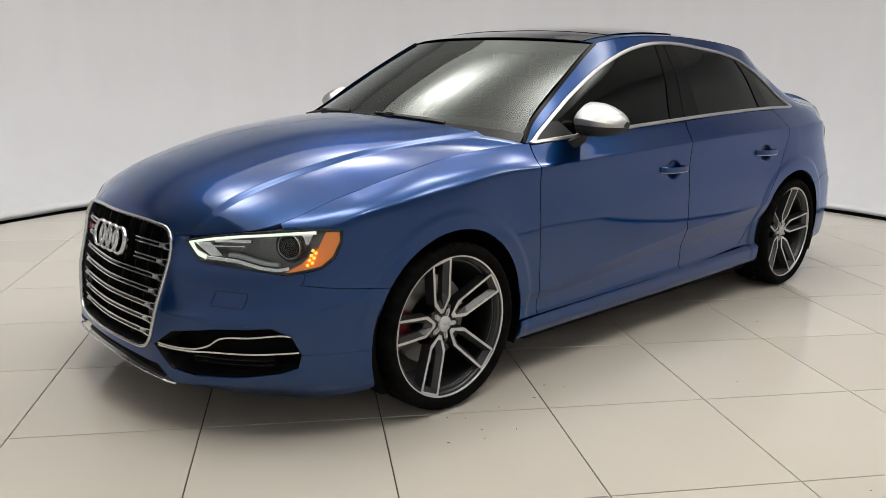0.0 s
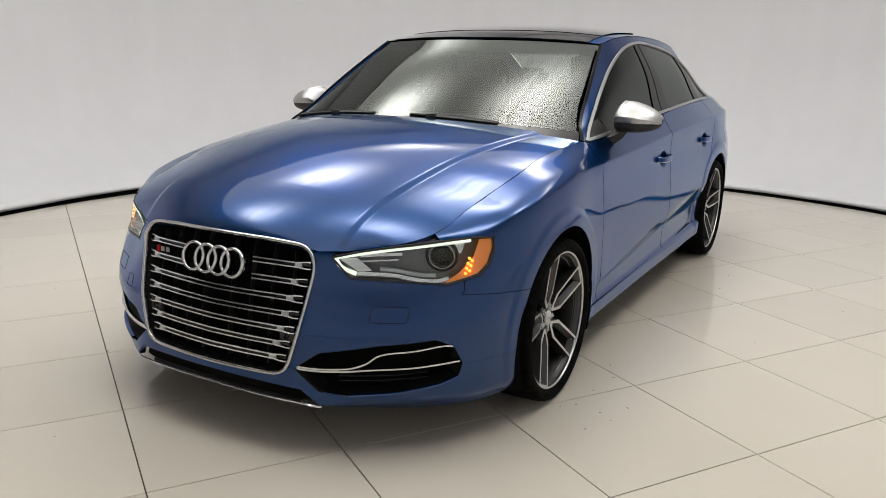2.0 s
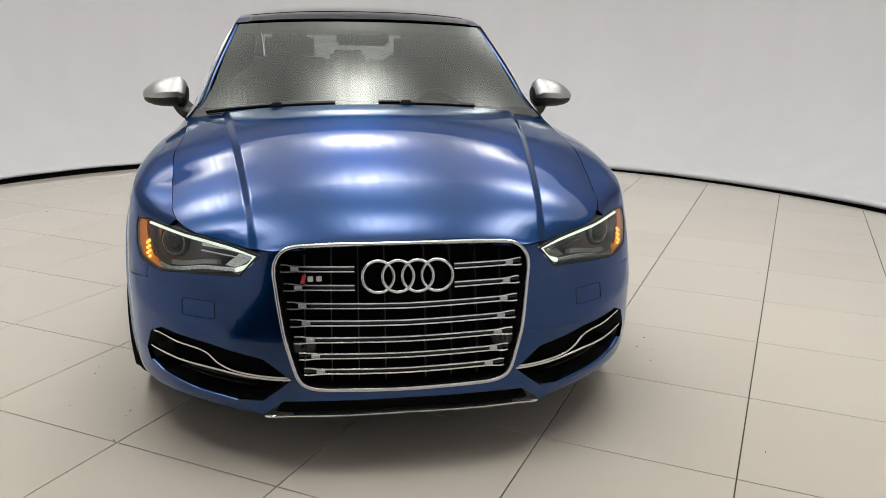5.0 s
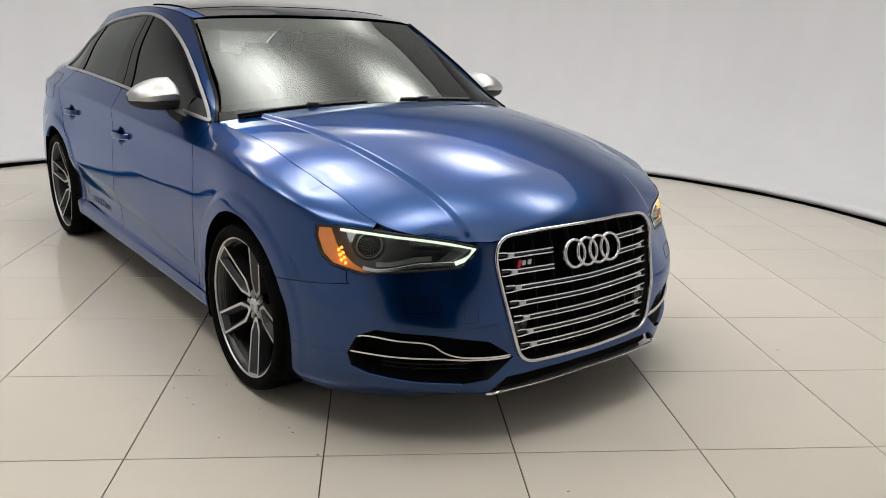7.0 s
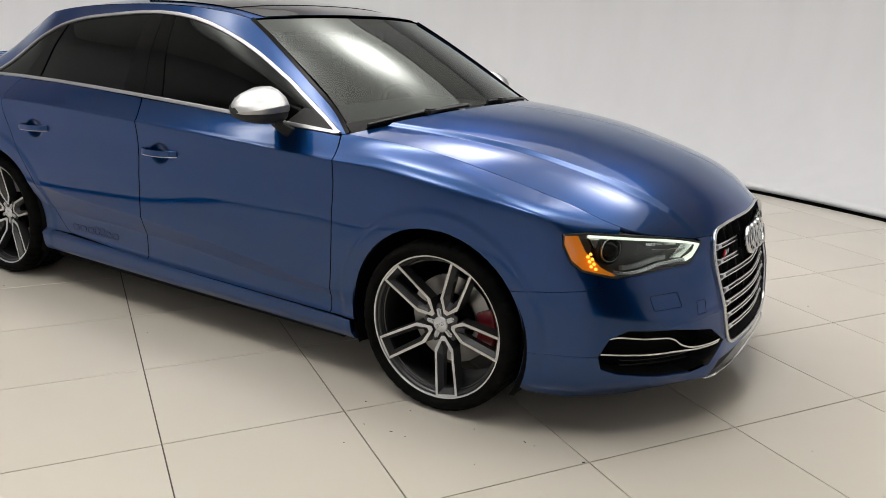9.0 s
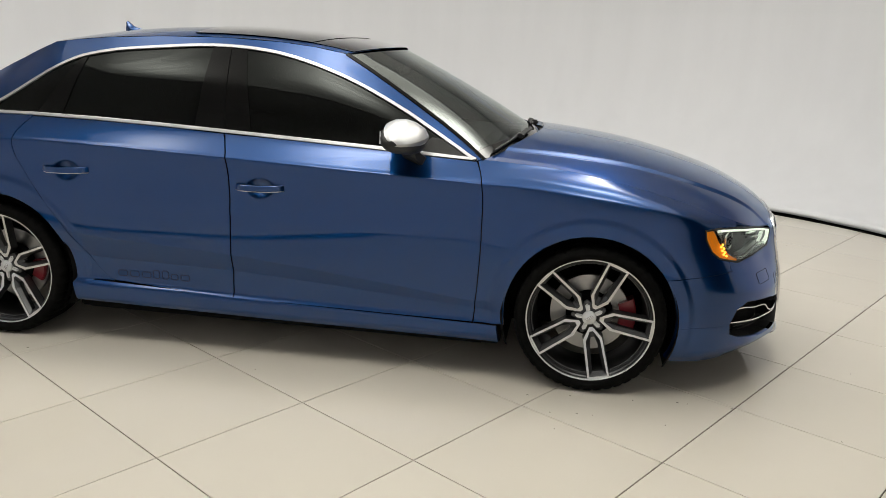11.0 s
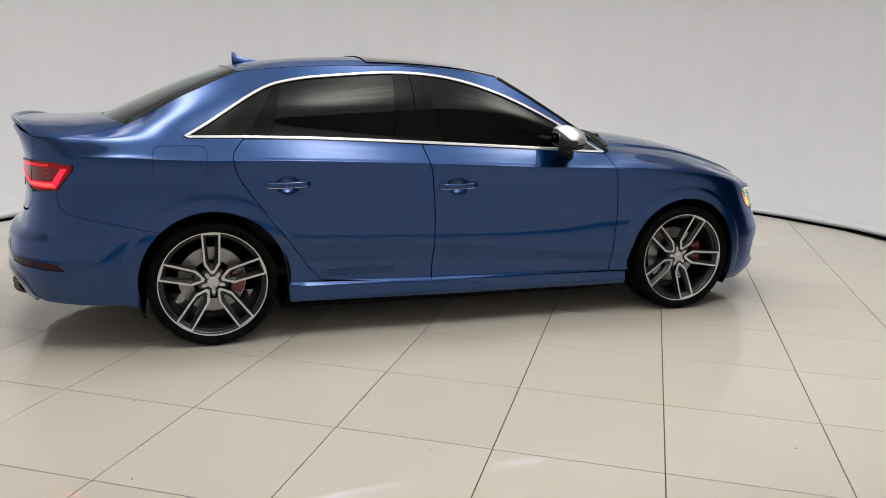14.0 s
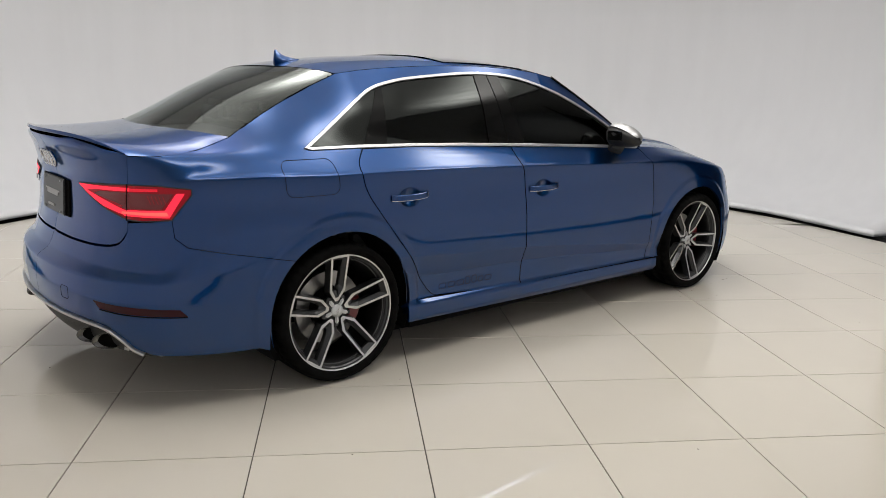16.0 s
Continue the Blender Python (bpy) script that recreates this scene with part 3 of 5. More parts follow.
def prism(outline, y0, y1, bm=None, bevel=0.0):
    """An outline in (x, z) pushed from y0 to y1."""
    bm = bm or bmesh.new()
    a = [bm.verts.new((x, y0, z)) for x, z in outline]
    b = [bm.verts.new((x, y1, z)) for x, z in outline]
    fs = [bm.faces.new(a), bm.faces.new(b[::-1])]
    for i in range(len(a)):
        j = (i + 1) % len(a)
        fs.append(bm.faces.new((a[j], a[i], b[i], b[j])))
    bmesh.ops.recalc_face_normals(bm, faces=fs)
    if bevel:
        es = [e for f in fs[:2] for e in f.edges]
        bmesh.ops.bevel(bm, geom=list(set(es)), offset=bevel, segments=2, affect="EDGES", clamp_overlap=True)
    return bm


def block(x, y, z, sx, sy, sz, bevel=0.0, bm=None, m=None, segments=2):
    bm2 = bmesh.new()
    bmesh.ops.create_cube(bm2, size=1, matrix=Matrix.Diagonal((sx, sy, sz, 1)))
    if bevel:
        bmesh.ops.bevel(bm2, geom=bm2.edges[:], offset=bevel, segments=segments, affect="EDGES", clamp_overlap=True)
    bm2.transform((m or Matrix()) if m else Matrix.Translation((x, y, z)))
    if bm is None:
        return bm2
    me = bpy.data.meshes.new("tmp")
    bm2.to_mesh(me)
    bm2.free()
    bm.from_mesh(me)
    bpy.data.meshes.remove(me)
    return bm

# ---- stage ----
G0, GA, GS = (0.0779, -0.4133), radians(57.11), 0.602
GU, GV = Vector((math.cos(GA), math.sin(GA))), Vector((-math.sin(GA), math.cos(GA)))

# the stage is slightly oval
def stage_edge(x, y):
    a = math.atan2(y, x)
    dent = 0.15 * math.exp(-((a - radians(62)) / radians(18)) ** 2) + 0.16 * math.exp(-((a + radians(12)) / radians(14)) ** 2)
    return 4.10 + 0.018 * math.cos(a) + 0.117 * math.sin(a) + 0.062 * math.cos(2 * a) + 0.091 * math.sin(2 * a) - dent


def gap_height(x, y):
    """How high the wall's lower edge hangs over the stage: it sags and gapes unevenly."""
    a = math.atan2(y, x)
    wide = math.exp(-(((a + radians(140) + math.pi) % math.tau - math.pi) / radians(42)) ** 2)
    return 0.012 + 0.020 * wide + 0.003 * math.sin(7 * a + 1) + 0.002 * math.sin(17 * a) + 0.0015 * math.sin(41 * a)


def hung(bm):
    """Gives a lower edge at 36 mm its true height."""
    for v in bm.verts:
        if 0.03 < v.co.z < 0.04:
            v.co.z = gap_height(v.co.x, v.co.y)
    return bm


def edged(bm):
    """Moves what lies at the stage's edge or beyond to the true edge."""
    for v in bm.verts:
        r = math.hypot(v.co.x, v.co.y)
        if r > 3.5:
            k = (r + stage_edge(v.co.x, v.co.y) - R_STAGE) / r
            v.co.x, v.co.y = v.co.x * k, v.co.y * k
    return bm


bm = edged(lathe([(0.0, -0.006), (R_STAGE, -0.006), (R_STAGE, -0.08), (0.0, -0.08)], 128, "z"))
floor = tagged(obj("floor", bm, GROUT), "round stage floor of glossy beige porcelain tiles", "floor", kind="structure")
floor.location = (CX, CY, 0)
bm = hung(edged(lathe([(R_STAGE - 0.001, -0.07), (R_STAGE + 0.12, -0.07), (R_STAGE + 0.12, 0.036)], 160, "z")))
gap = tagged(obj("floor_edge", bm, GAP), "black gap round the edge of the tiled stage", "floor edge", kind="structure")
gap.location = (CX, CY, 0)
# white wall, which rises from the stage's edge in a hollow curve
R_W, RISE = R_STAGE + 0.05, 1.15
prof = [(R_W + 0.02, 0.036), (R_W, 0.036), (R_W, 0.06)]
for i in range(1, 25):
    a = math.pi / 2 * i / 24
    prof.append((R_W + RISE * math.sin(a) * 0.98, 0.06 + 1.25 * (1 - math.cos(a))))
prof += [(R_W + 1.15, 2.4), (R_W + 1.15, CEIL), (R_W + 1.3, CEIL), (R_W + 1.3, 0.036), (R_W + 0.02, 0.036)]
A0, A1 = radians(-36), radians(-14)      # unseen opening, added to darken reflections in paint and glass


def opened(bm):
    """Cuts the added opening out of the wall and closes its two ends."""
    gone = []
    for f in bm.faces:
        c = f.calc_center_median()
        if A0 < math.atan2(c.y, c.x) < A1:
            gone.append(f)
    bmesh.ops.delete(bm, geom=gone, context="FACES")
    bmesh.ops.holes_fill(bm, edges=[e for e in bm.edges if e.is_boundary], sides=0)
    return bm


wall = tagged(obj("wall_round", opened(hung(edged(lathe(prof, 160, "z")))), WALL, True), "seamless white curved studio wall round the tiled stage", "wall", kind="structure")
wall.location = (CX, CY, 0)
bm = edged(lathe([(0, CEIL), (R_W + 1.3, CEIL), (R_W + 1.3, CEIL + 0.15), (0, CEIL + 0.15)], 96, "z"))
ceiling = tagged(obj("ceiling", bm, CEILING), "plain white studio ceiling", "ceiling", kind="structure")
ceiling.location = (CX, CY, 0)
# the added dark space beyond: floor, walls and ceiling
fan = [(r * math.cos(a), r * math.sin(a)) for r, angles in ((R_STAGE + 0.22, [A0 + (A1 - A0) * i / 16 for i in range(17)]), (8.5, [A1 - (A1 - A0) * i / 16 for i in range(17)])) for a in angles]
bm = bmesh.new()
low, high = [bm.verts.new((x, y, -0.03)) for x, y in fan], [bm.verts.new((x, y, CEIL)) for x, y in fan]
sill = [(r * math.cos(a), r * math.sin(a)) for r, angles in ((3.88, [A0 - 0.06 + (A1 - A0 + 0.12) * i / 16 for i in range(17)]), (4.32, [A1 + 0.06 - (A1 - A0 + 0.12) * i / 16 for i in range(17)])) for a in angles]
bm.faces.new(low)
bm.faces.new([bm.verts.new((x, y, -0.034)) for x, y in sill])
for i in range(16, 34):
    j = (i + 1) % 34
    bm.faces.new([low[i], low[j], high[j], high[i]])
dark_fill = tagged(obj("wall_dark_fill", bm, DARK_FILL), "unseen dark space added behind the wall opening to darken reflections", "wall", kind="structure")
dark_fill.location = (CX, CY, 0)
bm = bmesh.new()
bm.faces.new([bm.verts.new((x, y, CEIL + 0.004)) for x, y in fan])
dark_fill_top = tagged(obj("ceiling_dark_fill", bm, DARK_FILL), "ceiling of the unseen dark space added behind the wall", "ceiling", kind="structure")
dark_fill_top.location = (CX, CY, 0)


light = tagged(empty("ceiling_light", pose(CX, CY, CEIL - 0.05)), "wide round white film diffuser lit from behind, under the ceiling", "ceiling light")
part("diffuser", lathe([(0, 0), (0.8, 0), (1.6, 0), (2.4, 0), (3.3, 0)], 72, "z"), LAMP, light)
part("frame", lathe([(3.3, 0.03), (3.36, 0.03), (3.36, -0.03), (3.3, -0.03), (3.3, 0.03)], 96, "z"), SATIN, light)

# ---- the car ----
car = tagged(empty("car"), "metallic blue sports saloon, black roof, silver mirrors, on beige tiles", "car")
FX, RX, HUB = 1.327, -1.288, 0.305
SY = lambda y: S(float(np.interp(abs(y), [0, .2, .38, .54, .70, .815], [2.205, 2.197, 2.172, 2.10, 1.98, 1.83])), y)


def xs(points):
    return [(S(x), z) for x, z in points]


def arc(cx, cz, r, a0, a1, n=24):
    return [(cx + r * math.cos(radians(a0 + (a1 - a0) * i / n)), cz + r * math.sin(radians(a0 + (a1 - a0) * i / n))) for i in range(n + 1)]


def fine(points, n=40):
    return [tuple(p) for p in smooth_curve(points, n)]


def inset(poly, d):
    """The polygon drawn in by d."""
    n = len(poly)
    area2 = sum(poly[i][0] * poly[(i + 1) % n][1] - poly[(i + 1) % n][0] * poly[i][1] for i in range(n))
    sg = 1 if area2 > 0 else -1
    out = []
    for i in range(n):
        a, b, c = np.array(poly[i - 1]), np.array(poly[i]), np.array(poly[(i + 1) % n])
        u, v = (b - a) / max(np.linalg.norm(b - a), 1e-9), (c - b) / max(np.linalg.norm(c - b), 1e-9)
        nn = np.array([-u[1] - v[1], u[0] + v[0]]) * sg
        k = np.linalg.norm(nn)
        out.append(tuple(b + nn / k * d * min(2 / max(k, 0.3), 2.0)) if k > 1e-6 else tuple(b))
    return out


FARCH = lambda a0, a1: xs(arc(1.322, 0.312, 0.341, a0, a1))
RARCH = lambda a0, a1: xs(arc(-1.279, 0.314, 0.345, a0, a1))
GAP_F = xs(fine([(.835, .905), (.866, .826), (.877, .62), (.872, .45), (.857, .25)], 24))
GAP_B = xs(fine([(-.235, .962), (-.200, .84), (-.183, .55), (-.190, .258)], 24))
GAP_R = xs(fine([(-1.118, .991), (-1.172, .92), (-1.165, .84), (-1.10, .73), (-.905, .469), (-.812, .337), (-.77, .297), (-.735, .283)], 36))
BELT_F = xs([(.835, .905), (.46, .926), (.1, .945), (-.235, .962)])
BELT_R = xs([(-.235, .962), (-.55, .976), (-.83, .986), (-1.118, .991)])
WIN_TOP = xs(fine([(-1.40, .998), (-1.30, 1.055), (-1.18, 1.130), (-1.07, 1.198), (-.98, 1.243), (-.84, 1.277), (-.64, 1.299), (-.30, 1.318), (-.05, 1.297), (.236, 1.218), (.53, 1.083), (.69, .99), (.835, .905)], 60))
HOOD_E = fine([(S(.86), .908), (S(1.1), .890), (S(1.335), .858), (S(1.65), .789), (S(1.83, .815), .745), (S(1.96, .72), .699), (S(2.03, .645), .678), (S(2.10, .54), .661), (SY(.46), .652), (SY(.405), .650)], 48)
HL_TIP, HL_LO, HL_MID, HL_B0, HL_OB = (S(2.066, .41), .637), (S(2.043, .467), .572), (S(1.94, .62), .562), (S(1.87, .70), .553), (S(1.835, .735), .564)
HL_TOP = [(S(1.735, .785), .690), (S(1.80, .765), .694), (S(1.93, .745), .687), (S(2.03, .645), .675), (S(2.10, .54), .657), HL_TIP]
HL_OUT = [(S(1.738, .79), .655), (S(1.762, .78), .605), (S(1.795, .765), .576)]
GRILLE = [(0, .259), (.262, .260), (.297, .267), (.314, .284), (.355, .42), (.395, .595), (.399, .622), (.380, .650), (.345, .664), (.2, .671), (0, .674)]
GR = [(SY(y) if y else 0.0, z) for y, z in GRILLE]
IN_TIP = (SY(.335), .286)
IN_TOP = [IN_TIP, (SY(.42), .345), (SY(.58), .377), (S(1.955, .725), .391), (S(1.91, .765), .366), (S(1.885, .785), .305)]
IN_BOT = [(S(1.885, .785), .305), (S(1.893, .779), .262), (S(1.94, .74), .240), (S(2.04, .62), .217), (SY(.50), .207), (SY(.42), .219), IN_TIP]
RG_E = xs([(-1.12, 1.300), (-1.25, 1.247), (-1.40, 1.178), (-1.55, 1.104), (-1.68, 1.043)])
ROOF_E = xs([(.24, 1.298), (.1, 1.322), (-.05, 1.337), (-.3, 1.347), (-.6, 1.343), (-.85, 1.330), (-1.0, 1.316), (-1.12, 1.300)])
WS_E = xs([(.86, .910), (.70, 1.022), (.5, 1.149), (.35, 1.238), (.24, 1.298)])
DECK_E = [(S(-1.68), 1.043), (S(-1.77), 1.020), (S(-1.87), 1.001), (S(-2.03, .765), .985), (S(-2.13, .655), .986)]
TL_OT, TL_OB = (S(-1.872, .745), .868), (S(-1.952, .745), .752)
SB = S(-2.11, .635)
BSEAM = [(S(-1.965, .79), .685)] + xs([(-1.925, .650), (-1.84, .634), (-1.70, .606)])

fender = inset([(q, z + .0011) for q, z in HOOD_E[:33]] + HL_TOP[2::-1] + HL_OUT + [HL_OB, (HL_OB[0] - .004, .535), (HL_OB[0] - .015, .526)] + FARCH(33, 190) + xs([(.945, .252), (.857, .25)]) + GAP_F[::-1], 0.0015)
panel("front_fender", [fender], PAINT, car, du=.008, dv=.006)
door = inset(GAP_F + GAP_B[::-1] + BELT_F[::-1], 0.0028)
panel("front_door", [door], PAINT, car, du=.012, dv=.006)
door = inset(GAP_B + xs([(-.45, .270), (-.735, .283)]) + GAP_R[::-1] + BELT_R[::-1], 0.0028)
panel("rear_door", [door], PAINT, car, du=.012, dv=.006)
sill = inset(xs([(.955, .247), (.0, .2595), (-.735, .2815), (-.935, .289), (-.925, .19), (0, .172), (.965, .168)]), 0.001)
panel("side_sill", [sill], PAINT, car, edge=0.05)
quarter = inset(WS_E + ROOF_E[1:] + RG_E[1:] + DECK_E[1:4] + [(SB, .985), (SB, .742), TL_OB] + BSEAM + RARCH(133, -5) + xs([(-.9, .285)]) + GAP_R[::-1][1:] + xs([(-1.37, .990)]) + WIN_TOP, 0.0015)
panel("quarter_panel", [quarter], PAINT, car, du=.009, dv=.007)

# nose
upper = [p for p in GR if p[1] >= .285 and p[1] < .655]
upper = [(SY(.318), .286)] + upper + [(SY(.405), .650), (SY(.46), .650), HL_TIP, HL_LO, HL_MID, HL_B0, HL_OB, (HL_OB[0] - .004, .535), (HL_OB[0] - .015, .526)] + FARCH(33, -2) + IN_TOP[::-1]
lower = [IN_TIP] + IN_BOT[::-1][1:] + FARCH(-2, -24) + [(S(1.67), .150), (S(1.83, .815), .142), (S(1.98, .70), .142), (S(2.10, .54), .148), (SY(.44), .158), (SY(.41), .182), (SY(.36), .222), (0, .228), (0, .259)] + GR[1:4] + [(SY(.318), .286)]
panel("front_bumper", [inset(upper, .001), lower], PAINT, car, both=True, du=0.009, dv=.008)

# hood, windscreen, roof, rear window, boot
edge3 = lambda pts: [tuple(p) for p in skin([a for a, _ in pts], [b for _, b in pts])]


def hood_shape(a, v, x, y):
    """The raised middle of the hood between two creases that spread towards the windscreen."""
    line = 0.438 + 0.175 * np.clip((2.08 - x) / 1.15, 0, 1)
    k = np.clip((line - y) / 0.026, 0, 1)
    fade = np.clip((2.14 - x) / 0.25, 0, 1)
    flank = np.exp(-np.clip(y - line, 0, 1) / 0.07)
    return fade * (0.0068 * k * k * (3 - 2 * k) - 0.003 * flank * (1 - k))


hood_c = [(1.06, 0, .972), (1.2, 0, .960), (1.46, 0, .924), (1.72, 0, .863), (1.93, 0, .792), (2.05, 0, .732), (2.10, 0, .695), (2.117, 0, .676)]
loft("hood", hood_c, edge3([HOOD_E[i] for i in (*range(0, 46, 3), 47)]), PAINT, car, 2.3, 230, 200, hood_shape, u1=0.9985, thick=0.02)
ws_c = [(1.04, 0, .945), (.80, 0, 1.085), (.55, 0, 1.215), (.33, 0, 1.318)]
_, ws_at, ws_normal = loft("windscreen", ws_c, edge3(WS_E), SCREEN, car, 2.4, 24, 30, u1=0.975, lift=-0.004, thick=0.006, label="windscreen with faint reflections")
roof_c = [(.33, 0, 1.320), (.15, 0, 1.354), (-.1, 0, 1.383), (-.4, 0, 1.395), (-.7, 0, 1.386), (-.95, 0, 1.364), (-1.18, 0, 1.328)]
loft("roof", roof_c, edge3(ROOF_E), PAINT, car, 2.6, 24, 40, u1=0.998, thick=0.01)
rg_c = [(-1.18, 0, 1.328), (-1.40, 0, 1.246), (-1.62, 0, 1.146), (-1.80, 0, 1.062)]
loft("rear_window", rg_c, edge3(RG_E), REAR_GLASS, car, 3.3, 24, 30, u1=0.985, lift=-0.003, thick=0.006)
tr_c = [(-1.80, 0, 1.062), (-1.97, 0, 1.050), (-2.10, 0, 1.047), (-2.212, 0, 1.052)]
_, boot_at, _ = loft("boot_lid", tr_c, edge3(DECK_E), PAINT, car, 3.8, 24, 24, u1=0.997, thick=0.02)

# rear face and bumper
BOOT_CUT = fine([(S_END + .25, .630), (S_END, .626), (S(-2.225, .32), .628), (S(-2.2, .45), .632), (S(-2.165, .55), .642), (S(-2.135, .605), .662), (SB, .70)], 40)
BOOT_CUT = [(S_END, BOOT_CUT[0][1])] + [p for p in BOOT_CUT if p[0] < S_END - .004]
face = BOOT_CUT + [(SB, .985), DECK_E[4], (S(-2.2, .48), 1.021), (S(-2.243, .25), 1.045), (S_END, 1.051)]
panel("boot_face", [inset(face, .0015)], PAINT, car, both=True)
rb = [(q, z - .007) for q, z in BOOT_CUT[:-1]] + [(SB, .70), (SB, .735), TL_OB] + BSEAM + RARCH(133, 200) + [(S(-1.67), .222), (S(-1.9), .228), (S(-2.05, .745), .234), (S(-2.10, .69), .258), (S(-2.13, .655), .300), (S(-2.16, .595), .336), (S(-2.2, .48), .349), (S_END, .349)]
panel("rear_bumper", [inset(rb, .001)], PAINT, car, both=True, du=.010, dv=.007)

# side glass, pillars
WIN = [p for p in WIN_TOP] + BELT_F[1:] + BELT_R[1:] + xs([(-1.37, .990)])
panel("side_window", [inset(WIN, .012)], GLASS, car, lift=-0.004, edge=0)

# near-black sheet painted as the shade behind panel gaps and side glass
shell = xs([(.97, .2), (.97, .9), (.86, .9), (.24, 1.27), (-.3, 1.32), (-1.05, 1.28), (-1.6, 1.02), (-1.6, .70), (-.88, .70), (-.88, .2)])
panel("shade_sheet", [shell], DARK, car, lift=-0.022, edge=0, du=.05, dv=.05)

# ---- wheels ----
def spoke_loop(scale_in, r_in, y_shift):
    """Outline of one double spoke, from its tip at the hub to the rim: (along, across)."""
    w = scale_in
    return [(0.042 + r_in, 0.007), (0.088 + r_in * 0.6, 0.038 - w), (0.2515 - max(w, 0) * 1.1, 0.0445 - w), (0.2515 - max(w, 0) * 1.1, -(0.0445 - w)), (0.088 + r_in * 0.6, -(0.038 - w)), (0.042 + r_in, -0.007)]


def spoke_y(r):
    return 0.060 + (r - 0.05) * 0.195


def ring_between(loops):
    """Bands between closed loops of 3D points."""
    bm = bmesh.new()
    rows = [[bm.verts.new(p) for p in lp] for lp in loops]
    for a, b in zip(rows, rows[1:]):
        for i in range(len(a)):
            j = (i + 1) % len(a)
            bm.faces.new((a[i], a[j], b[j], b[i]))
    bmesh.ops.recalc_face_normals(bm, faces=bm.faces[:])
    return bm


def placed(loop, a, dy):
    c, s = math.cos(a), math.sin(a)
    return [(r * c - q * s, spoke_y(r) + dy, r * s + q * c) for r, q in loop]


outer, inner, deep = spoke_loop(0.0, 0.0, 0), spoke_loop(0.0092, 0.017, 0), spoke_loop(0.0225, 0.046, 0)
wide = spoke_loop(-0.003, -0.003, 0)
tyre_prof = [(.240, .088), (.254, .104), (.264, .113), (.275, .1185), (.286, .117), (.2955, .109), (.3005, .100), (.3028, .088), (.3040, .076)]
tread = [(.3044, .052), (.2980, .050), (.2980, .042), (.3048, .040), (.3050, .006), (.2985, .005)]
full = tyre_prof + tread + [(r, -y) for r, y in tread[::-1]] + [(r, -y) for r, y in tyre_prof[::-1]]


def tyre_mesh():
    """Tyre with ring grooves and cross cuts on the shoulders."""
    n = 220
    V, F = [], []
    m = len(full)
    for i in range(n):
        a = math.tau * i / n
        for r, y in full:
            cut = 0.005 if i % 5 == 0 and r > 0.2945 else 0.0
            V.append(((r - cut) * math.cos(a), y, (r - cut) * math.sin(a)))
    for i in range(n):
        j = (i + 1) % n
        for k in range(m - 1):
            F.append([i * m + k, i * m + k + 1, j * m + k + 1, j * m + k])
    me = bpy.data.meshes.new("tyre")
    me.from_pydata(V, [], F)
    me.materials.append(RUBBER)
    me.shade_smooth()
    me.update()
    return me


def to_mesh(name, bm, material, smooth=False):
    me = bpy.data.meshes.new(name)
    bm.to_mesh(me)
    bm.free()
    me.materials.append(material)
    if smooth:
        me.shade_smooth()
    return me


TYRE = tyre_mesh()
RIM = to_mesh("rim", lathe([(.2510, .0990), (.2440, .0955), (.2400, .0900), (.2385, .078), (.234, .074), (.226, .06), (.222, .0), (.218, -.09), (.236, -.105), (.246, -.10), (.246, .09)], 96), BARREL, True)
LIP = to_mesh("rim_lip", lathe([(.2490, .0990), (.2494, .1030), (.2502, .1036), (.2600, .1056), (.2622, .1042), (.2630, .1000), (.258, .094)], 128), MACHINED, True)
STEP = to_mesh("rim_step", lathe([(.2493, .0995), (.2478, .0970), (.2400, .0935), (.2375, .0860), (.2365, .0740), (.2300, .0720)], 96), ANTHRACITE, True)
HAT = to_mesh("disc_hat", lathe([(.0, .012), (.085, .012), (.094, .006), (.096, -.011)], 48), DARK, True)
SPOKES = []
for k in range(5):
    a = math.tau * k / 5
    bm = ring_between([placed(wide, a, -0.042), placed(outer, a, -0.001), placed(inner, a, -0.001), placed(deep, a, -0.020), placed(deep, a, -0.042)])
    SPOKES.append((to_mesh("spoke", bm, ANTHRACITE), to_mesh("spoke_face", ring_between([placed(outer, a, -0.001), placed(outer, a, 0.0008), placed(inner, a, 0.0008), placed(inner, a, -0.001)]), MACHINED)))
bm = lathe([(0.0, .060), (.028, .060), (.031, .056), (.036, .052), (.060, .045), (.062, .02), (0, .02)], 48)
HUBM = to_mesh("hub", bm, ANTHRACITE)
CAP = to_mesh("hub_cap", lathe([(0, .0665), (.024, .0660), (.0285, .063), (.029, .058)], 40), BEZEL, True)
ARM = to_mesh("cap_arm", block(0, 0, 0, .034, .012, .017, .005, m=Matrix.Translation((.041, .0575, 0))), BEZEL)
NUT = to_mesh("wheel_bolt", lathe([(0, .052), (.006, .052), (.0105, .050), (.011, .04)], 12), ANTHRACITE)
ROTOR = to_mesh("brake_disc", lathe([(.07, -.012), (.160, -.012), (.160, -.034), (.07, -.034), (.07, -.012)], 72), DISC)
bm = lathe([(.122, .010), (.182, .010), (.188, .004), (.188, -.055), (.122, -.055), (.122, .010)], 10, a0=radians(-24), a1=radians(24))
for end in (-24, 24):
    c, s = math.cos(radians(end)), math.sin(radians(end))
    bm.faces.new([bm.verts.new((r * c, y, r * s)) for r, y in ((.122, .010), (.182, .010), (.188, .004), (.188, -.055), (.122, -.055))])
bmesh.ops.recalc_face_normals(bm, faces=bm.faces[:])
CAL = to_mesh("brake_caliper", bm, RED)
CAP_RING = to_mesh("cap_rings", lathe([(.0062, .0672), (.0050, .0680), (.0038, .0672)], 20), CHROME, True)

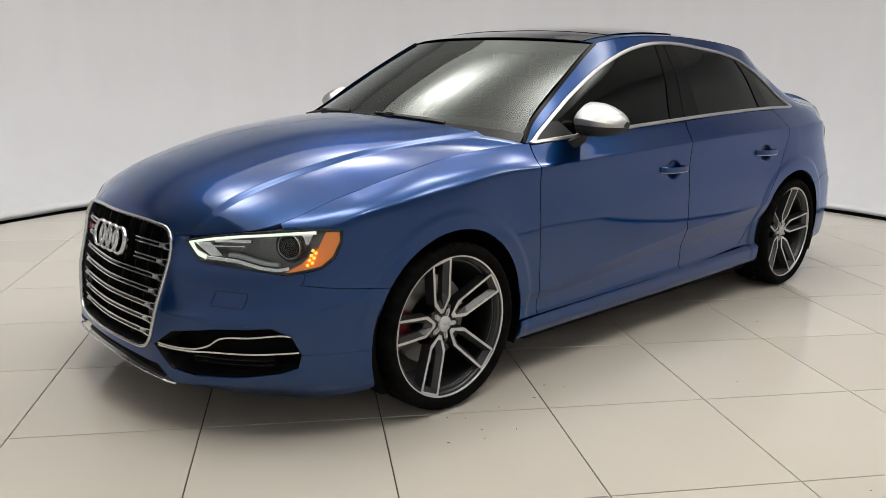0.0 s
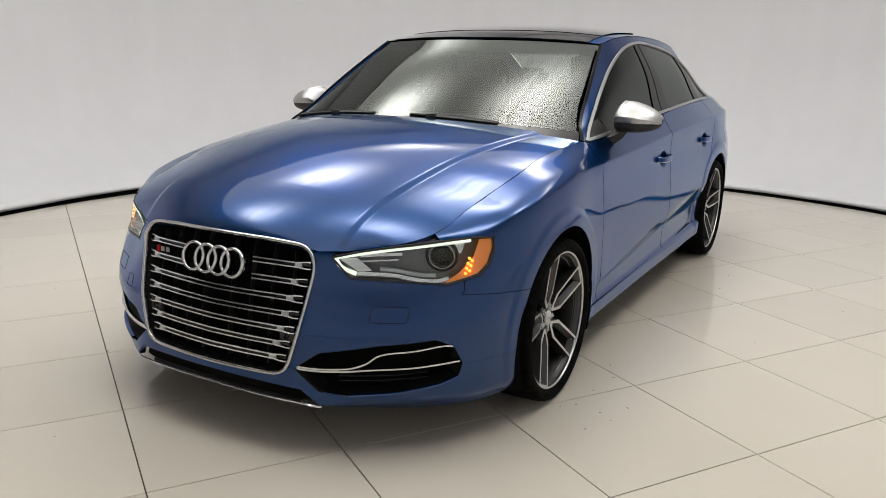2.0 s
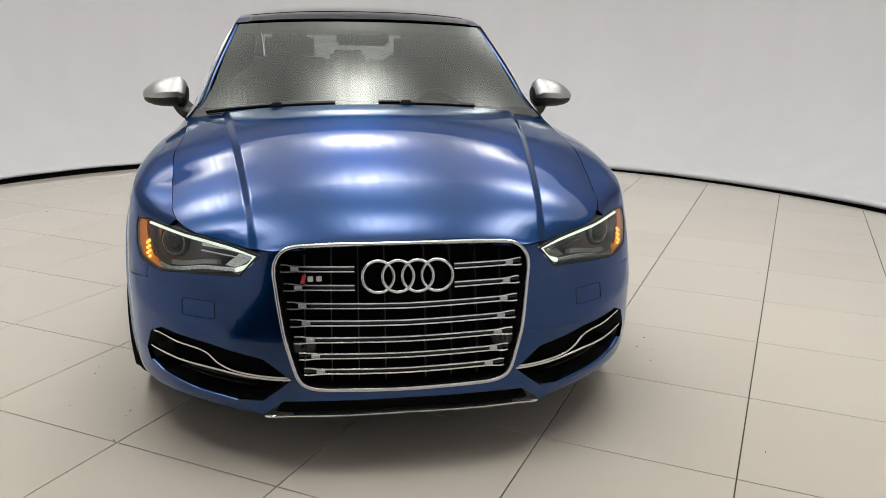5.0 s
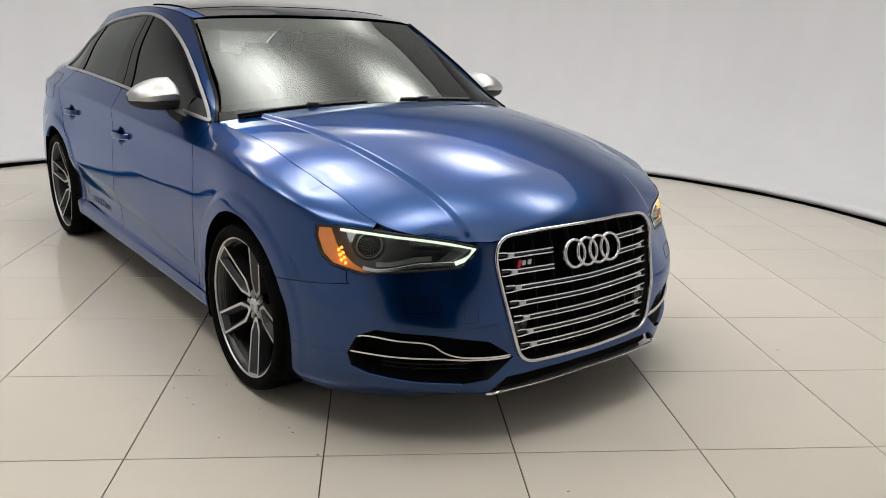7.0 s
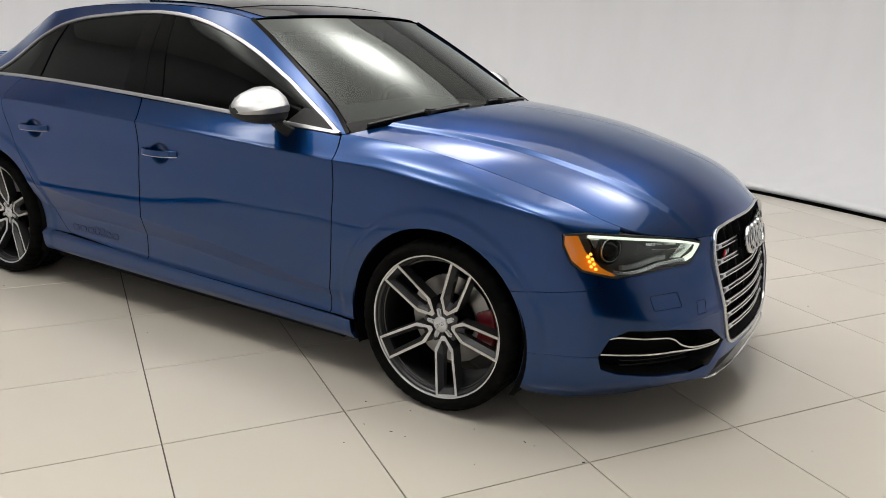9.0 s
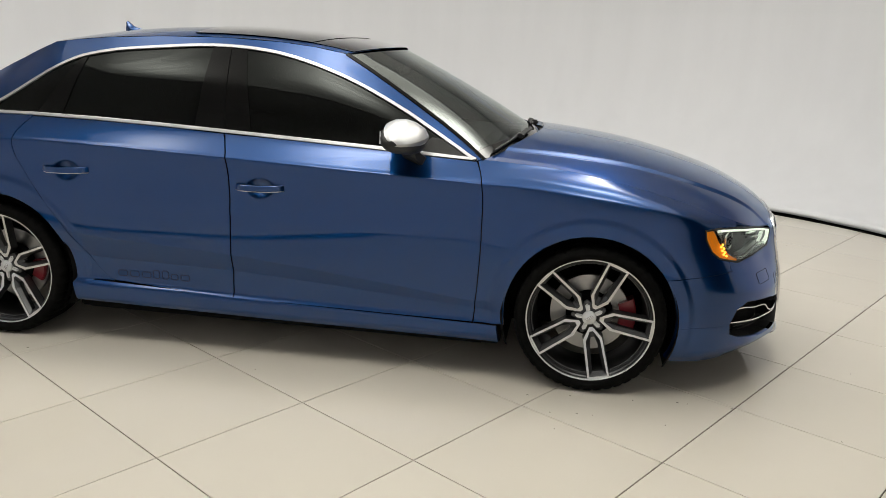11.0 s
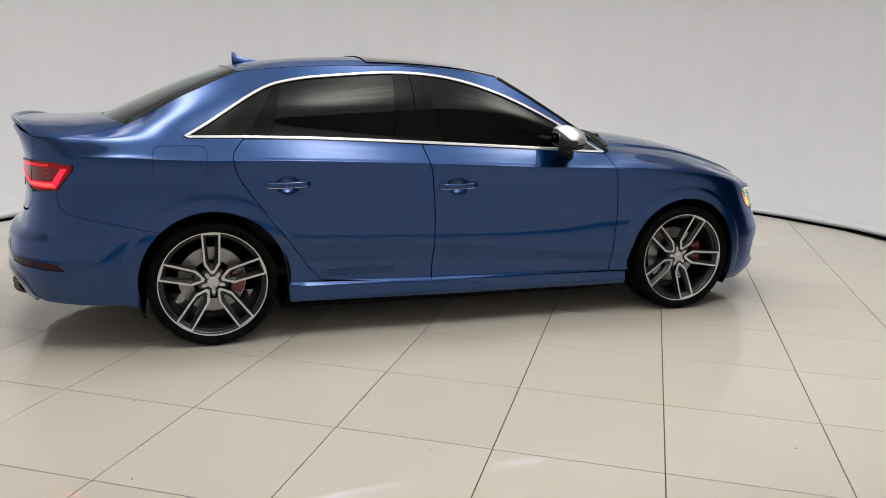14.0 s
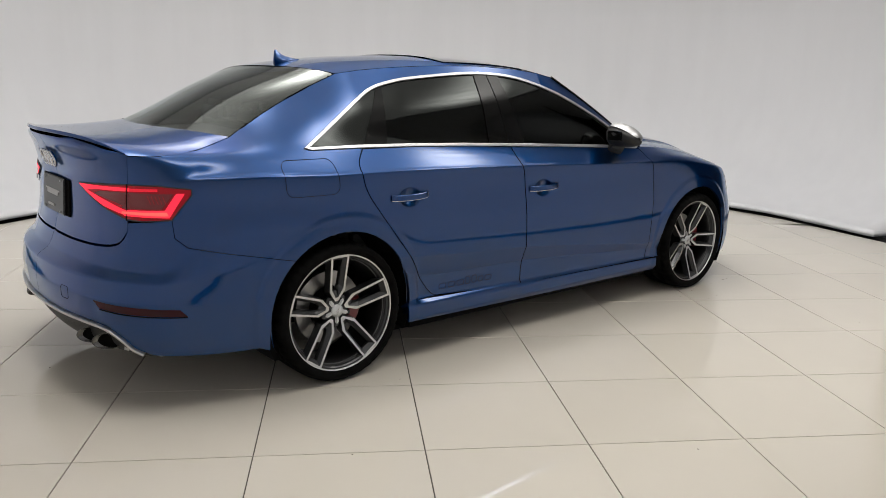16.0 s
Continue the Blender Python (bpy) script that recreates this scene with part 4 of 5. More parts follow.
WHEELS = {"fl": (FX, 1, 6), "rl": (RX, 1, 26), "fr": (FX, -1, 31), "rr": (RX, -1, 55)}
for key, (wx, side, spin) in WHEELS.items():
    wheel = new("wheel", RIM)
    wheel.parent = car
    flip = pose(0, 0, 0, 0, 0, 180) if side < 0 else Matrix()
    m = Matrix.Translation((wx, side * 0.774, HUB)) @ flip
    turn = Matrix.Rotation(radians(spin) * (1 if side < 0 else -1), 4, "Y")
    wheel.matrix_local = m @ turn
    wheel["label"] = "dark five-spoke alloy wheel with machined silver edges"
    kids = [("tyre", TYRE, Matrix()), ("rim_lip", LIP, Matrix()), ("hub", HUBM, Matrix()), ("hub_cap", CAP, Matrix()), ("brake_disc", ROTOR, Matrix()), ("rim_step", STEP, Matrix()), ("disc_hat", HAT, Matrix())]
    for sp, sf in SPOKES:
        kids += [("spoke", sp, Matrix()), ("spoke_face", sf, Matrix())]
    for k in range(5):
        kids.append(("cap_arm", ARM, Matrix.Rotation(math.tau * (k + 0.5) / 5, 4, "Y")))
        kids.append(("wheel_bolt", NUT, Matrix.Rotation(math.tau * (k + 0.5) / 5, 4, "Y") @ Matrix.Translation((.062, .004, 0))))
    for k in range(4):
        kids.append(("cap_ring", CAP_RING, Matrix.Translation(((k - 1.5) * 0.0072, 0, 0))))
    ahead = 0 if side > 0 else 180
    kids.append(("brake_caliper", CAL, turn.inverted() @ Matrix.Rotation(radians(-ahead + (0 if wx > 0 else -8)), 4, "Y") @ (Matrix.Identity(4) if wx > 0 else Matrix.Diagonal((0.82, 1, 0.7, 1)))))
    for nm, me, mm in kids:
        o = new(nm, me)
        o.parent = wheel
        o.matrix_local = mm

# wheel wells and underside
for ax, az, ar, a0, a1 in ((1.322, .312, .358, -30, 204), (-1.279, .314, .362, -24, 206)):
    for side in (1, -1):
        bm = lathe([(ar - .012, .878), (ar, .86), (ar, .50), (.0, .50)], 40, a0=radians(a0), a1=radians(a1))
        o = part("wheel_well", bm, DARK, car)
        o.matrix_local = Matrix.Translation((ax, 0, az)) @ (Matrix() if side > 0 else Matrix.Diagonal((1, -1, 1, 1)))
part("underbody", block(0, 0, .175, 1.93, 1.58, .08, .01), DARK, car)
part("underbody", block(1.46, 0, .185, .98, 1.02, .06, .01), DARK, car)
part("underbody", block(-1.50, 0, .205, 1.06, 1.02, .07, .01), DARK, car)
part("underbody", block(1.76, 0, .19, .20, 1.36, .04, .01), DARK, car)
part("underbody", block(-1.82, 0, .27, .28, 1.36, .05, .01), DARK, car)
# two blocks added to stop light leaking in under the ends
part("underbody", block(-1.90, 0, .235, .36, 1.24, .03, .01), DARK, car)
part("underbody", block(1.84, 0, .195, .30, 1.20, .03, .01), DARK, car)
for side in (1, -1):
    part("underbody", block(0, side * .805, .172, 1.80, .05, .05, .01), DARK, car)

# ---- strips along the skin ----


def on_skin(points, lift, n=None):
    pts = fine(points, n) if n else points
    s, z = np.array([p[0] for p in pts]), np.array([p[1] for p in pts])
    return skin(s, z, lift), skin_normal(s, z, lift)


def strip(name, points, w, h, material, lift=0.002, n=None, closed=False, sides="LR", label="", taper=None, parent=None):
    if not n:
        more = []
        ends = points[1:] + points[:1] if closed else points[1:]
        for p, q in zip(points, ends):
            m = max(1, int(math.hypot(q[0] - p[0], q[1] - p[1]) / 0.014))
            more += [(p[0] + (q[0] - p[0]) * i / m, p[1] + (q[1] - p[1]) * i / m) for i in range(m)]
        points = more if closed else more + points[-1:]
    P, N = on_skin(points, lift, n)
    for side in sides:
        k = np.array((1, -1 if side == "R" else 1, 1))
        part(name, bar(P * k, w, h, N * k, closed, taper=taper), material, parent or car, label)


def wall_of(poly, l0, l1):
    """A dark side wall round an opening in the skin."""
    pts = []
    for p, q in zip(poly, poly[1:] + poly[:1]):
        n = max(1, int(math.hypot(q[0] - p[0], q[1] - p[1]) / 0.02))
        pts += [(p[0] + (q[0] - p[0]) * i / n, p[1] + (q[1] - p[1]) * i / n) for i in range(n)]
    s, z = np.array([p[0] for p in pts]), np.array([p[1] for p in pts])
    return skin(s, z, l0), skin(s, z, l1)


def lining(name, poly, l0, l1, material, both=False):
    A, B = wall_of(poly, l0, l1)
    n = len(A)
    for k in (1, -1):
        V = np.r_[A, B] * (1, k, 1)
        F = [[i, (i + 1) % n, n + (i + 1) % n, n + i] for i in range(n)]
        from_arrays(name, V, F, material, car, smooth=False)


# window surrounds
strip("window_trim", inset(WIN, .006), .0145, .008, SATIN, .002, closed=True, label="bright aluminium window surround")
bp = xs([(-.372, .9665), (-.118, .957), (-.190, 1.302), (-.345, 1.309)])
panel("window_pillar", [bp], PILLAR, car, lift=.001, edge=.004)
panel("window_pillar", [xs([(-1.105, .9985), (-.985, .998), (-.925, 1.243), (-.955, 1.236)])], PILLAR, car, lift=.001, edge=.004)
panel("mirror_base_panel", [xs([(.815, .9155), (.575, .927), (.640, .985), (.69, .978)])], BLACK, car, lift=.001, edge=.004)
strip("pillar_gap", xs([(-.237, .962), (-.262, 1.308)]), .004, .002, DARK, .0015)

# lines cut into the body
rr = lambda x0, x1, z0, z1, c: [p for cx, cz, a in ((x1 - c, z0 + c, -90), (x1 - c, z1 - c, 0), (x0 + c, z1 - c, 90), (x0 + c, z0 + c, 180)) for p in arc(cx, cz, c, a, a + 90, 8)]
strip("fuel_flap_gap", xs(rr(-1.535, -1.293, .818, .958, .034)), .0018, .0014, DARK, .0010, closed=True, sides="R")
w0, w1 = S(2.085, .56), S(2.02, .66)
strip("washer_cover_gap", [(q + (z - .448) * .3, z) for q, z in rr(w0, w1, .448, .494, .008)], .0018, .0012, DARK, .0005, closed=True)
strip("tow_cover_gap", rr(SY(.457), SY(.498), .412, .455, .004), .0012, .0012, DARK, .0005, closed=True, sides="R")
strip("bumper_crease", [(SY(.36), .398), (SY(.5), .392), (S(2.0, .68), .392)], .003, .0010, PAINT, .0004)
strip("tow_cover_gap", rr(S(-2.225, .36), S(-2.235, .30), .405, .455, .012), .0016, .0012, DARK, .0004, closed=True, sides="R")

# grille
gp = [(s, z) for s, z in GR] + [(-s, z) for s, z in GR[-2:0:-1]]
# near-black sheet in place of the shade deep behind the slats
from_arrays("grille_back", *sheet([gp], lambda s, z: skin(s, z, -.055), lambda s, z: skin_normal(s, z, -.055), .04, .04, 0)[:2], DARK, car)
A, B = wall_of(gp, .0, -.055)
n = len(A)
from_arrays("grille_wall", np.r_[A, B], [[i, (i + 1) % n, n + (i + 1) % n, n + i] for i in range(n)], BLACK, car, smooth=False)
dense_gp = []
for p, q in zip(gp, gp[1:] + gp[:1]):
    m = max(1, int(math.hypot(q[0] - p[0], q[1] - p[1]) / 0.012))
    dense_gp += [(p[0] + (q[0] - p[0]) * i / m, p[1] + (q[1] - p[1]) * i / m) for i in range(m)]
sm = np.array(dense_gp)
for _ in range(6):
    sm = (np.roll(sm, 1, 0) + 2 * sm + np.roll(sm, -1, 0)) / 4
P, N = on_skin([tuple(p) for p in sm], .003)
grille = part("grille_frame", bar(P, .0105, .015, N, True), FRAME, car, "satin silver grille surround", True)
gz, gy = [p[1] for p in GR[1:9]], [p[0] for p in GR[1:9]]
for k, z in enumerate((.604, .551, .4995, .451, .403, .355, .309)):
    hw = float(np.interp(z, gz, gy)) - .022
    spans = [(-hw, hw)] if k > 1 else [(-hw, -.150), (.150, hw)]
    for a, b in spans:
        for dz in (-.0068, .0068):
            pts = []
            for i in range(41):
                s = a + (b - a) * i / 40
                end = min(abs(hw - s), abs(-hw - s))
                flare = np.clip((.055 - end) / .04, 0, 1) - np.clip((.012 - end) / .012, 0, 1) * .2
                pts.append((s, z + dz * (1 + 0.55 * flare)))
            P, N = on_skin(pts, -.012)
            part("grille_slat", bar(P, .0046, .007, N), SLAT, grille, "chrome slat")
        P, N = on_skin([(a + (b - a) * i / 20, z) for i in range(21)], -.020)
        part("grille_slat_core", bar(P, .0095, .016, N), BLACK_GLOSS, grille)
    for sgn in (1, -1):
        P, N = on_skin([(sgn * (hw - .062 + .006 * i), z) for i in range(5)], -.0125)
        part("slat_insert", bar(P, .010, .016, N), BEZEL, grille)
for y in (-.30, -.22, -.14, -.06, .06, .14, .22, .30):
    P, N = on_skin([(y, .275 + .385 * i / 8) for i in range(9)] if abs(y) < .29 else [(y, .30 + .34 * i / 8) for i in range(9)], -.035)
    part("grille_fin", bar(P, .003, .02, N), BLACK, grille)
for sgn in (1, -1):
    P, _ = on_skin([(sgn * .30, .380)], -.03)
    part("grille_sensor", block(0, 0, 0, .03, .062, .034, .004, m=Matrix.Translation(P[0])), TRIM_GREY, grille)
    o = part("grille_sensor_eye", lathe([(0, .018), (.009, .018), (.012, .012), (.012, 0)], 20), BLACK_GLOSS, grille, smooth=True)
    o.matrix_local = Matrix.Translation(P[0]) @ pose(0, 0, 0, 0, 0, -90)


def torus(R, r, bm=None, n=48, m=10, flat=1.0):
    bm = bm or bmesh.new()
    vs = [[bm.verts.new((flat * r * math.sin(math.tau * j / m), (R + r * math.cos(math.tau * j / m)) * math.cos(math.tau * i / n), (R + r * math.cos(math.tau * j / m)) * math.sin(math.tau * i / n))) for j in range(m)] for i in range(n)]
    for i in range(n):
        for j in range(m):
            bm.faces.new((vs[i][j], vs[(i + 1) % n][j], vs[(i + 1) % n][(j + 1) % m], vs[i][(j + 1) % m]))
    bmesh.ops.recalc_face_normals(bm, faces=bm.faces[:])
    return bm


tilt = pose(0, 0, 0, 0, -14, 0)
for k in range(4):
    o = part("emblem_ring", torus(.0448, .0062, flat=2.0), CHROME, grille, "chrome emblem ring", True)
    o.matrix_local = Matrix.Translation((2.158 - abs(k - 1.5) * .0015, .005 + (k - 1.5) * .0565, .589)) @ tilt
part("emblem_plate", block(0, 0, 0, .02, .258, .066, .009, m=Matrix.Translation((2.133, .005, .589)) @ tilt), DARK, grille)
# small badge on the grille: a slanted red block and two pale shapes
bx = 2.121
part("badge_red", prism([(-.007, -.012), (.004, -.012), (.011, .012), (.0, .012)], -.003, .003), mat("badge_red", (.45, .01, .02), .25, 0, .5), car).matrix_local = Matrix.Translation((bx, -.292, .578)) @ pose(0, 0, 0, 0, 0, 90)
for dy in (-.270, -.246):
    o = part("badge_mark", block(0, 0, 0, .004, .016, .016, .0015, m=Matrix()), SATIN, car)
    o.matrix_local = Matrix.Translation((bx, dy, .578))

# lower intakes, front lip
hole = IN_TOP + IN_BOT[1:-1]
# near-black sheets give the intakes their shade
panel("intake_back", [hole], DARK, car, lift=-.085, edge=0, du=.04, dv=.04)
lining("intake_wall", hole, .0, -.085, BLACK)
strip("intake_strip", [(SY(.325), .284), (SY(.40), .283), (SY(.48), .288), (SY(.56), .297), (S(2.0, .68), .3035), (S(1.93, .745), .309), (S(1.892, .78), .312)], .0065, .012, CHROME, -.012, 40, label="chrome intake strip")
strip("intake_strip", [(SY(.325), .291), (SY(.40), .290), (SY(.46), .294), (SY(.52), .303), (SY(.555), .318), (SY(.585), .343), (S(2.0, .68), .357), (S(1.93, .745), .367), (S(1.908, .766), .364)], .0065, .012, CHROME, -.012, 40, label="chrome intake strip")
for z in (.240, .256):
    strip("intake_rib", [(SY(.47), z), (S(2.04, .62), z + .006), (S(1.96, .72), z + .012)], .004, .014, BLACK, -.060, 16)
lipz = [(SY(.422), .164), (SY(.405), .170), (SY(.37), .177), (SY(.2), .179), (0, .180), (-SY(.2), .179), (-SY(.37), .177), (-SY(.405), .170), (-SY(.422), .164)]
P, N = on_skin(lipz, .006, 60)
part("lip_strip", bar(P, .005, .007, N), SLAT, car, "bright strip along the front lip")
mouth = [(SY(.40), .172), (SY(.36), .230), (0, .236), (-SY(.36), .230), (-SY(.40), .172), (0, .172)]
# the mouth's shade, again as a near-black sheet
from_arrays("lower_grille", *sheet([mouth], lambda s, z: skin(s, z, -.03), lambda s, z: skin_normal(s, z, -.03), .04, .02, 0)[:2], DARK, car)
P, N = on_skin([(SY(.34) * (1 - i / 15), .172) for i in range(31)], -.035)
part("lower_lip", bar(P, .012, .03, N), BLACK, car)

# headlamps
hl = HL_TOP + [HL_LO, HL_MID, HL_B0, HL_OB] + HL_OUT[::-1]
panel("headlamp_back", [hl], HOUSING, car, lift=-.062, edge=0)
lining("headlamp_wall", hl, -.002, -.062, HOUSING)
lens = panel("headlamp", [inset(hl, .003)], LENS, car, lift=.0, edge=.004, label="clear headlamp lens over a dark housing")
for o, side in zip(lens, (1, -1)):
    kk = np.array((1, side, 1))

    def hstrip(name, pts, w, h, material, lift, n=24):
        P, N = on_skin(pts, lift, n)
        part(name, bar(P * kk, w, h, N * kk), material, o)

    def hpanel(name, poly, material, lift):
        V, F, N = sheet([poly], lambda s, z: skin(s, z, lift), lambda s, z: skin_normal(s, z, lift), .012, .012, .01)
        from_arrays(name, V * kk, F if side > 0 else [f[::-1] for f in F], material, o, N * kk)

    s_out, s_tip, s_lo = HL_TOP[0][0], HL_TIP[0], HL_LO[0]
    LL = s_out - s_tip
    hpanel("amber_reflector", inset([HL_TOP[0], (s_out - .095 * LL, .690), (s_out - .15 * LL, .640), (s_out - .25 * LL, .592), (S(1.885, .69), .561), HL_B0, HL_OB] + HL_OUT[::-1], .006), AMBER, -.008)
    for i in range(7):
        P, N = on_skin([(s_out - .175 * LL - .010 * (6 - i) / 3 + (i % 2) * .013, .584 + .0075 * i)], -.004)
        part("amber_lamp", lathe([(0, .004), (.0045, .002), (.005, -.004)], 10), AMBER_LED, o).matrix_local = Matrix.Translation(P[0] * kk) @ pose(0, 0, 0, 0, 0, -50 if side > 0 else -130)
    hstrip("light_guide", [(s_out - .15 * LL, .681), (S(1.93, .745), .674), (S(2.03, .645), .662), (S(2.10, .54), .645), (s_tip + .016, .632)], .0085, .014, DRL, -.008)
    hstrip("light_guide", [(s_tip + .017, .632), (s_tip + .036, .608), (s_lo + .020, .586)], .013, .014, DRL, -.008)
    hpanel("light_panel", [(s_tip + .026, .628), (s_tip + .088, .632), (s_lo + .072, .594), (s_lo + .030, .588)], REFLECT, -.020)
    wave = [(s_lo + .020, .5865), (s_lo + .10, .585), (s_lo + .15, .5825), (S(1.97, .615), .578), (S(1.935, .665), .567), (S(1.905, .695), .565), (S(1.88, .72), .572)]
    hstrip("headlamp_bezel", wave, .012, .012, SLAT, -.008, 40)
    hstrip("headlamp_bezel", [(q, z + .013) for q, z in wave[1:-1]], .014, .02, BEZEL, -.026, 30)
    hstrip("headlamp_blade", [(S(2.10, .50), .617), (S(2.06, .56), .621), (S(2.01, .63), .627)], .005, .03, CHROME, -.03)
    hstrip("headlamp_blade", [(S(2.09, .525), .632), (S(2.05, .58), .637), (S(2.005, .645), .641)], .012, .02, REFLECT, -.042)
    hpanel("lamp_reflector", [(s_out - .16 * LL, .676), (s_out - .27 * LL, .672), (s_out - .27 * LL, .652), (s_out - .20 * LL, .640)], REFLECT, -.03)
    P, N = on_skin([(s_out - .315 * LL, .632)], -.046)
    face_m = Matrix.Translation(P[0] * kk) @ pose(0, 0, 0, 0, 0, -62 if side > 0 else -118) @ Matrix.Scale(.78, 4)
    part("projector_ring", lathe([(.046, .0), (.0475, .014), (.050, .016), (.052, .010), (.052, -.02)], 40), REFLECT, o, smooth=True).matrix_local = face_m
    part("projector_lens", lathe([(.0, .030), (.018, .027), (.033, .018), (.043, .004), (.046, -.004)], 40), BLACK_GLOSS, o, smooth=True).matrix_local = face_m
    part("projector_shroud", lathe([(.055, .004), (.066, .004), (.070, -.03), (.03, -.035)], 40), BLACK, o, smooth=True).matrix_local = face_m
    more = []
    for p, q in zip(hl, hl[1:] + hl[:1]):
        m_ = max(1, int(math.hypot(q[0] - p[0], q[1] - p[1]) / 0.012))
        more += [(p[0] + (q[0] - p[0]) * i / m_, p[1] + (q[1] - p[1]) * i / m_) for i in range(m_)]
    P, N = on_skin(inset(more, .003), -.001)
    part("headlamp_seal", bar(P * kk, .006, .005, N * kk, True), BLACK, o)

# door handles
for hx, hz in ((-.055, .752), (-.925, .777)):
    pts = [(S(hx + .100), hz + .003), (S(hx + .085), hz + .003), (S(hx + .03), hz), (S(hx - .03), hz - .001), (S(hx - .085), hz - .001), (S(hx - .100), hz - .001)]
    s, z = np.array([p[0] for p in pts]), np.array([p[1] for p in pts])
    P0, N = skin(s, z), skin_normal(s, z + .1)
    base = skin(s, z + .06)
    P = np.array([[p[0], b[1] + l, p[2]] for p, b, l in zip(P0, base, (.000, .016, .026, .026, .018, .004))])
    P = smooth_curve(P, 24)
    for k in (1, -1):
        kk = np.array((1, k, 1))
        h = part("door_handle", bar(P * kk, .024, .014, np.array([(0, k, .15)] * 24), False), PAINT, car, "body-coloured pull handle")
        Q = P + np.array((0, -.001, -.0135))
        part("handle_underside", bar(Q * kk, .004, .011, np.array([(0, k, .15)] * 24), False), SATIN, h)

# door mirrors
for k in (1, -1):
    rows_b, rows_c = [], []
    ys = [.800, .810, .830, .87, .91, .945, .968, .982, .988]
    zt = [1.018, 1.040, 1.059, 1.056, 1.045, 1.030, 1.014, 1.000, .990]
    zb = [.944, .935, .930, .930, .932, .938, .946, .954, .963]
    xf = [.605, .628, .642, .644, .636, .618, .598, .572, .548]
    xr = [.495, .478, .470, .468, .470, .476, .485, .498, .512]
    bmh, bmc = bmesh.new(), bmesh.new()
    for y, z1, z0, x1, x0 in zip(ys, zt, zb, xf, xr):
        ringb, ringc = [], []
        xm, zm, a, b = (x0 + x1) / 2, (z0 + z1) / 2, (x1 - x0) / 2, (z1 - z0) / 2
        for i in range(32):
            t = math.tau * i / 32
            c, s = math.cos(t), math.sin(t)
            ringb.append(bmh.verts.new((xm + abs(c) ** .8 * (.90 if c > 0 else -1) * a - .012 * s, k * y, zm + abs(s) ** .8 * (.86 if s > 0 else -1) * b)))
        rows_b.append(ringb)
        d = .003
        ridge = zm + .10 * b
        low_ = [(x1 + d - .010, zm - .30 * b), (x1 + d - .002, zm - .14 * b), (x1 + d, ridge)]
        up_ = [(x1 + d, ridge), (x1 - .14 * a, zm + .52 * b), (xm + .42 * a, zm + .84 * b + d), (xm, z1 + d), (xm - .55 * a, z1 + d - .003), (x0 + .012, zm + .80 * b)]
        ye = k * (y + (.003 if y > .98 else 0))
        ringc = [[bmc.verts.new((px, ye, pz)) for px, pz in low_], [bmc.verts.new((px, ye, pz)) for px, pz in up_]]
        rows_c.append(ringc)
    for rows, bm_, closed in ((rows_b, bmh, True), ([r[0] for r in rows_c], bmc, False), ([r[1] for r in rows_c], bmc, False)):
        for r0, r1 in zip(rows, rows[1:]):
            m = len(r0)
            for i in range(m if closed else m - 1):
                bm_.faces.new((r0[i], r0[(i + 1) % m], r1[(i + 1) % m], r1[i]))
        if closed:
            bm_.faces.new(rows[0])
            bm_.faces.new(rows[-1][::-1])
        bmesh.ops.recalc_face_normals(bm_, faces=bm_.faces[:])
    mirror = part("door_mirror", bmh, BLACK, car, "door mirror with a satin silver cap", True)
    o = part("mirror_cap", bmc, CAP_SILVER, mirror, "satin silver cap", True)
    foot = bar([(.565, k * .835, .950), (.570, k * .815, .925), (.580, k * .79, .903), (.585, k * .765, .893)], .075, .035, (0, .4 * k, 1), taper=[1.0, 1.1, 1.2, 1.25])
    part("mirror_foot", foot, BLACK, mirror)
    part("mirror_glass", block(0, 0, 0, .004, .095, .050, .0, m=Matrix.Translation((.4700, k * .880, .996))), CHROME, mirror)

# roof glass, aerial, wipers
RE = edge3(ROOF_E)
loft("roof_header", roof_c, RE, ROOF_GLASS, car, 2.6, 24, 12, u1=.90, v0=.004, v1=.150, lift=.003, thick=.004, label="gloss black roof header")
loft("sunroof", roof_c, RE, ROOF_GLASS, car, 2.6, 24, 24, u1=.90, v0=.154, v1=.52, lift=.005, thick=.006, label="black glass sunroof panel")
loft("windscreen_edge", ws_c, edge3(WS_E), BLACK_GLOSS, car, 2.4, 24, 2, u1=.985, v0=.0, v1=.07, lift=.001)
prof_a = [(-1.112, 1.334), (-1.113, 1.400), (-1.106, 1.406), (-1.093, 1.397), (-1.074, 1.380), (-1.045, 1.371), (-1.01, 1.366), (-.985, 1.361), (-.975, 1.356), (-.98, 1.344)]
bm = prism(prof_a, -.012, .012)
for v in bm.verts:
    v.co.y *= 1.6 if v.co.z < 1.362 else (.8 if v.co.z < 1.382 else .35)
bmesh.ops.bevel(bm, geom=bm.edges[:], offset=.002, segments=2, affect="EDGES", clamp_overlap=True)
part("roof_aerial", bm, PAINT, car, "body-coloured fin aerial", True)
for u0, u1, knob in ((-.90, -.26, -.52), (.03, .52, .18)):
    u = np.linspace(u0, u1, 24)
    v = .064 * (1 - u ** 2) + .004
    P = ws_at(u, v) + ws_normal(u, v) * .012
    wiper = part("wiper_blade", bar(P, .009, .016, ws_normal(u, v)), BLACK, car)
    u = np.linspace(knob, u1 + .05, 14)
    v = .050 * (1 - u ** 2) + .004
    P = ws_at(u, v) + ws_normal(u, v) * .020
    part("wiper_arm", bar(P, .016, .012, ws_normal(u, v)), BLACK, wiper)
    part("wiper_joint", block(0, 0, 0, .035, .05, .022, .006, m=Matrix.Translation(P[0])), BLACK, wiper)
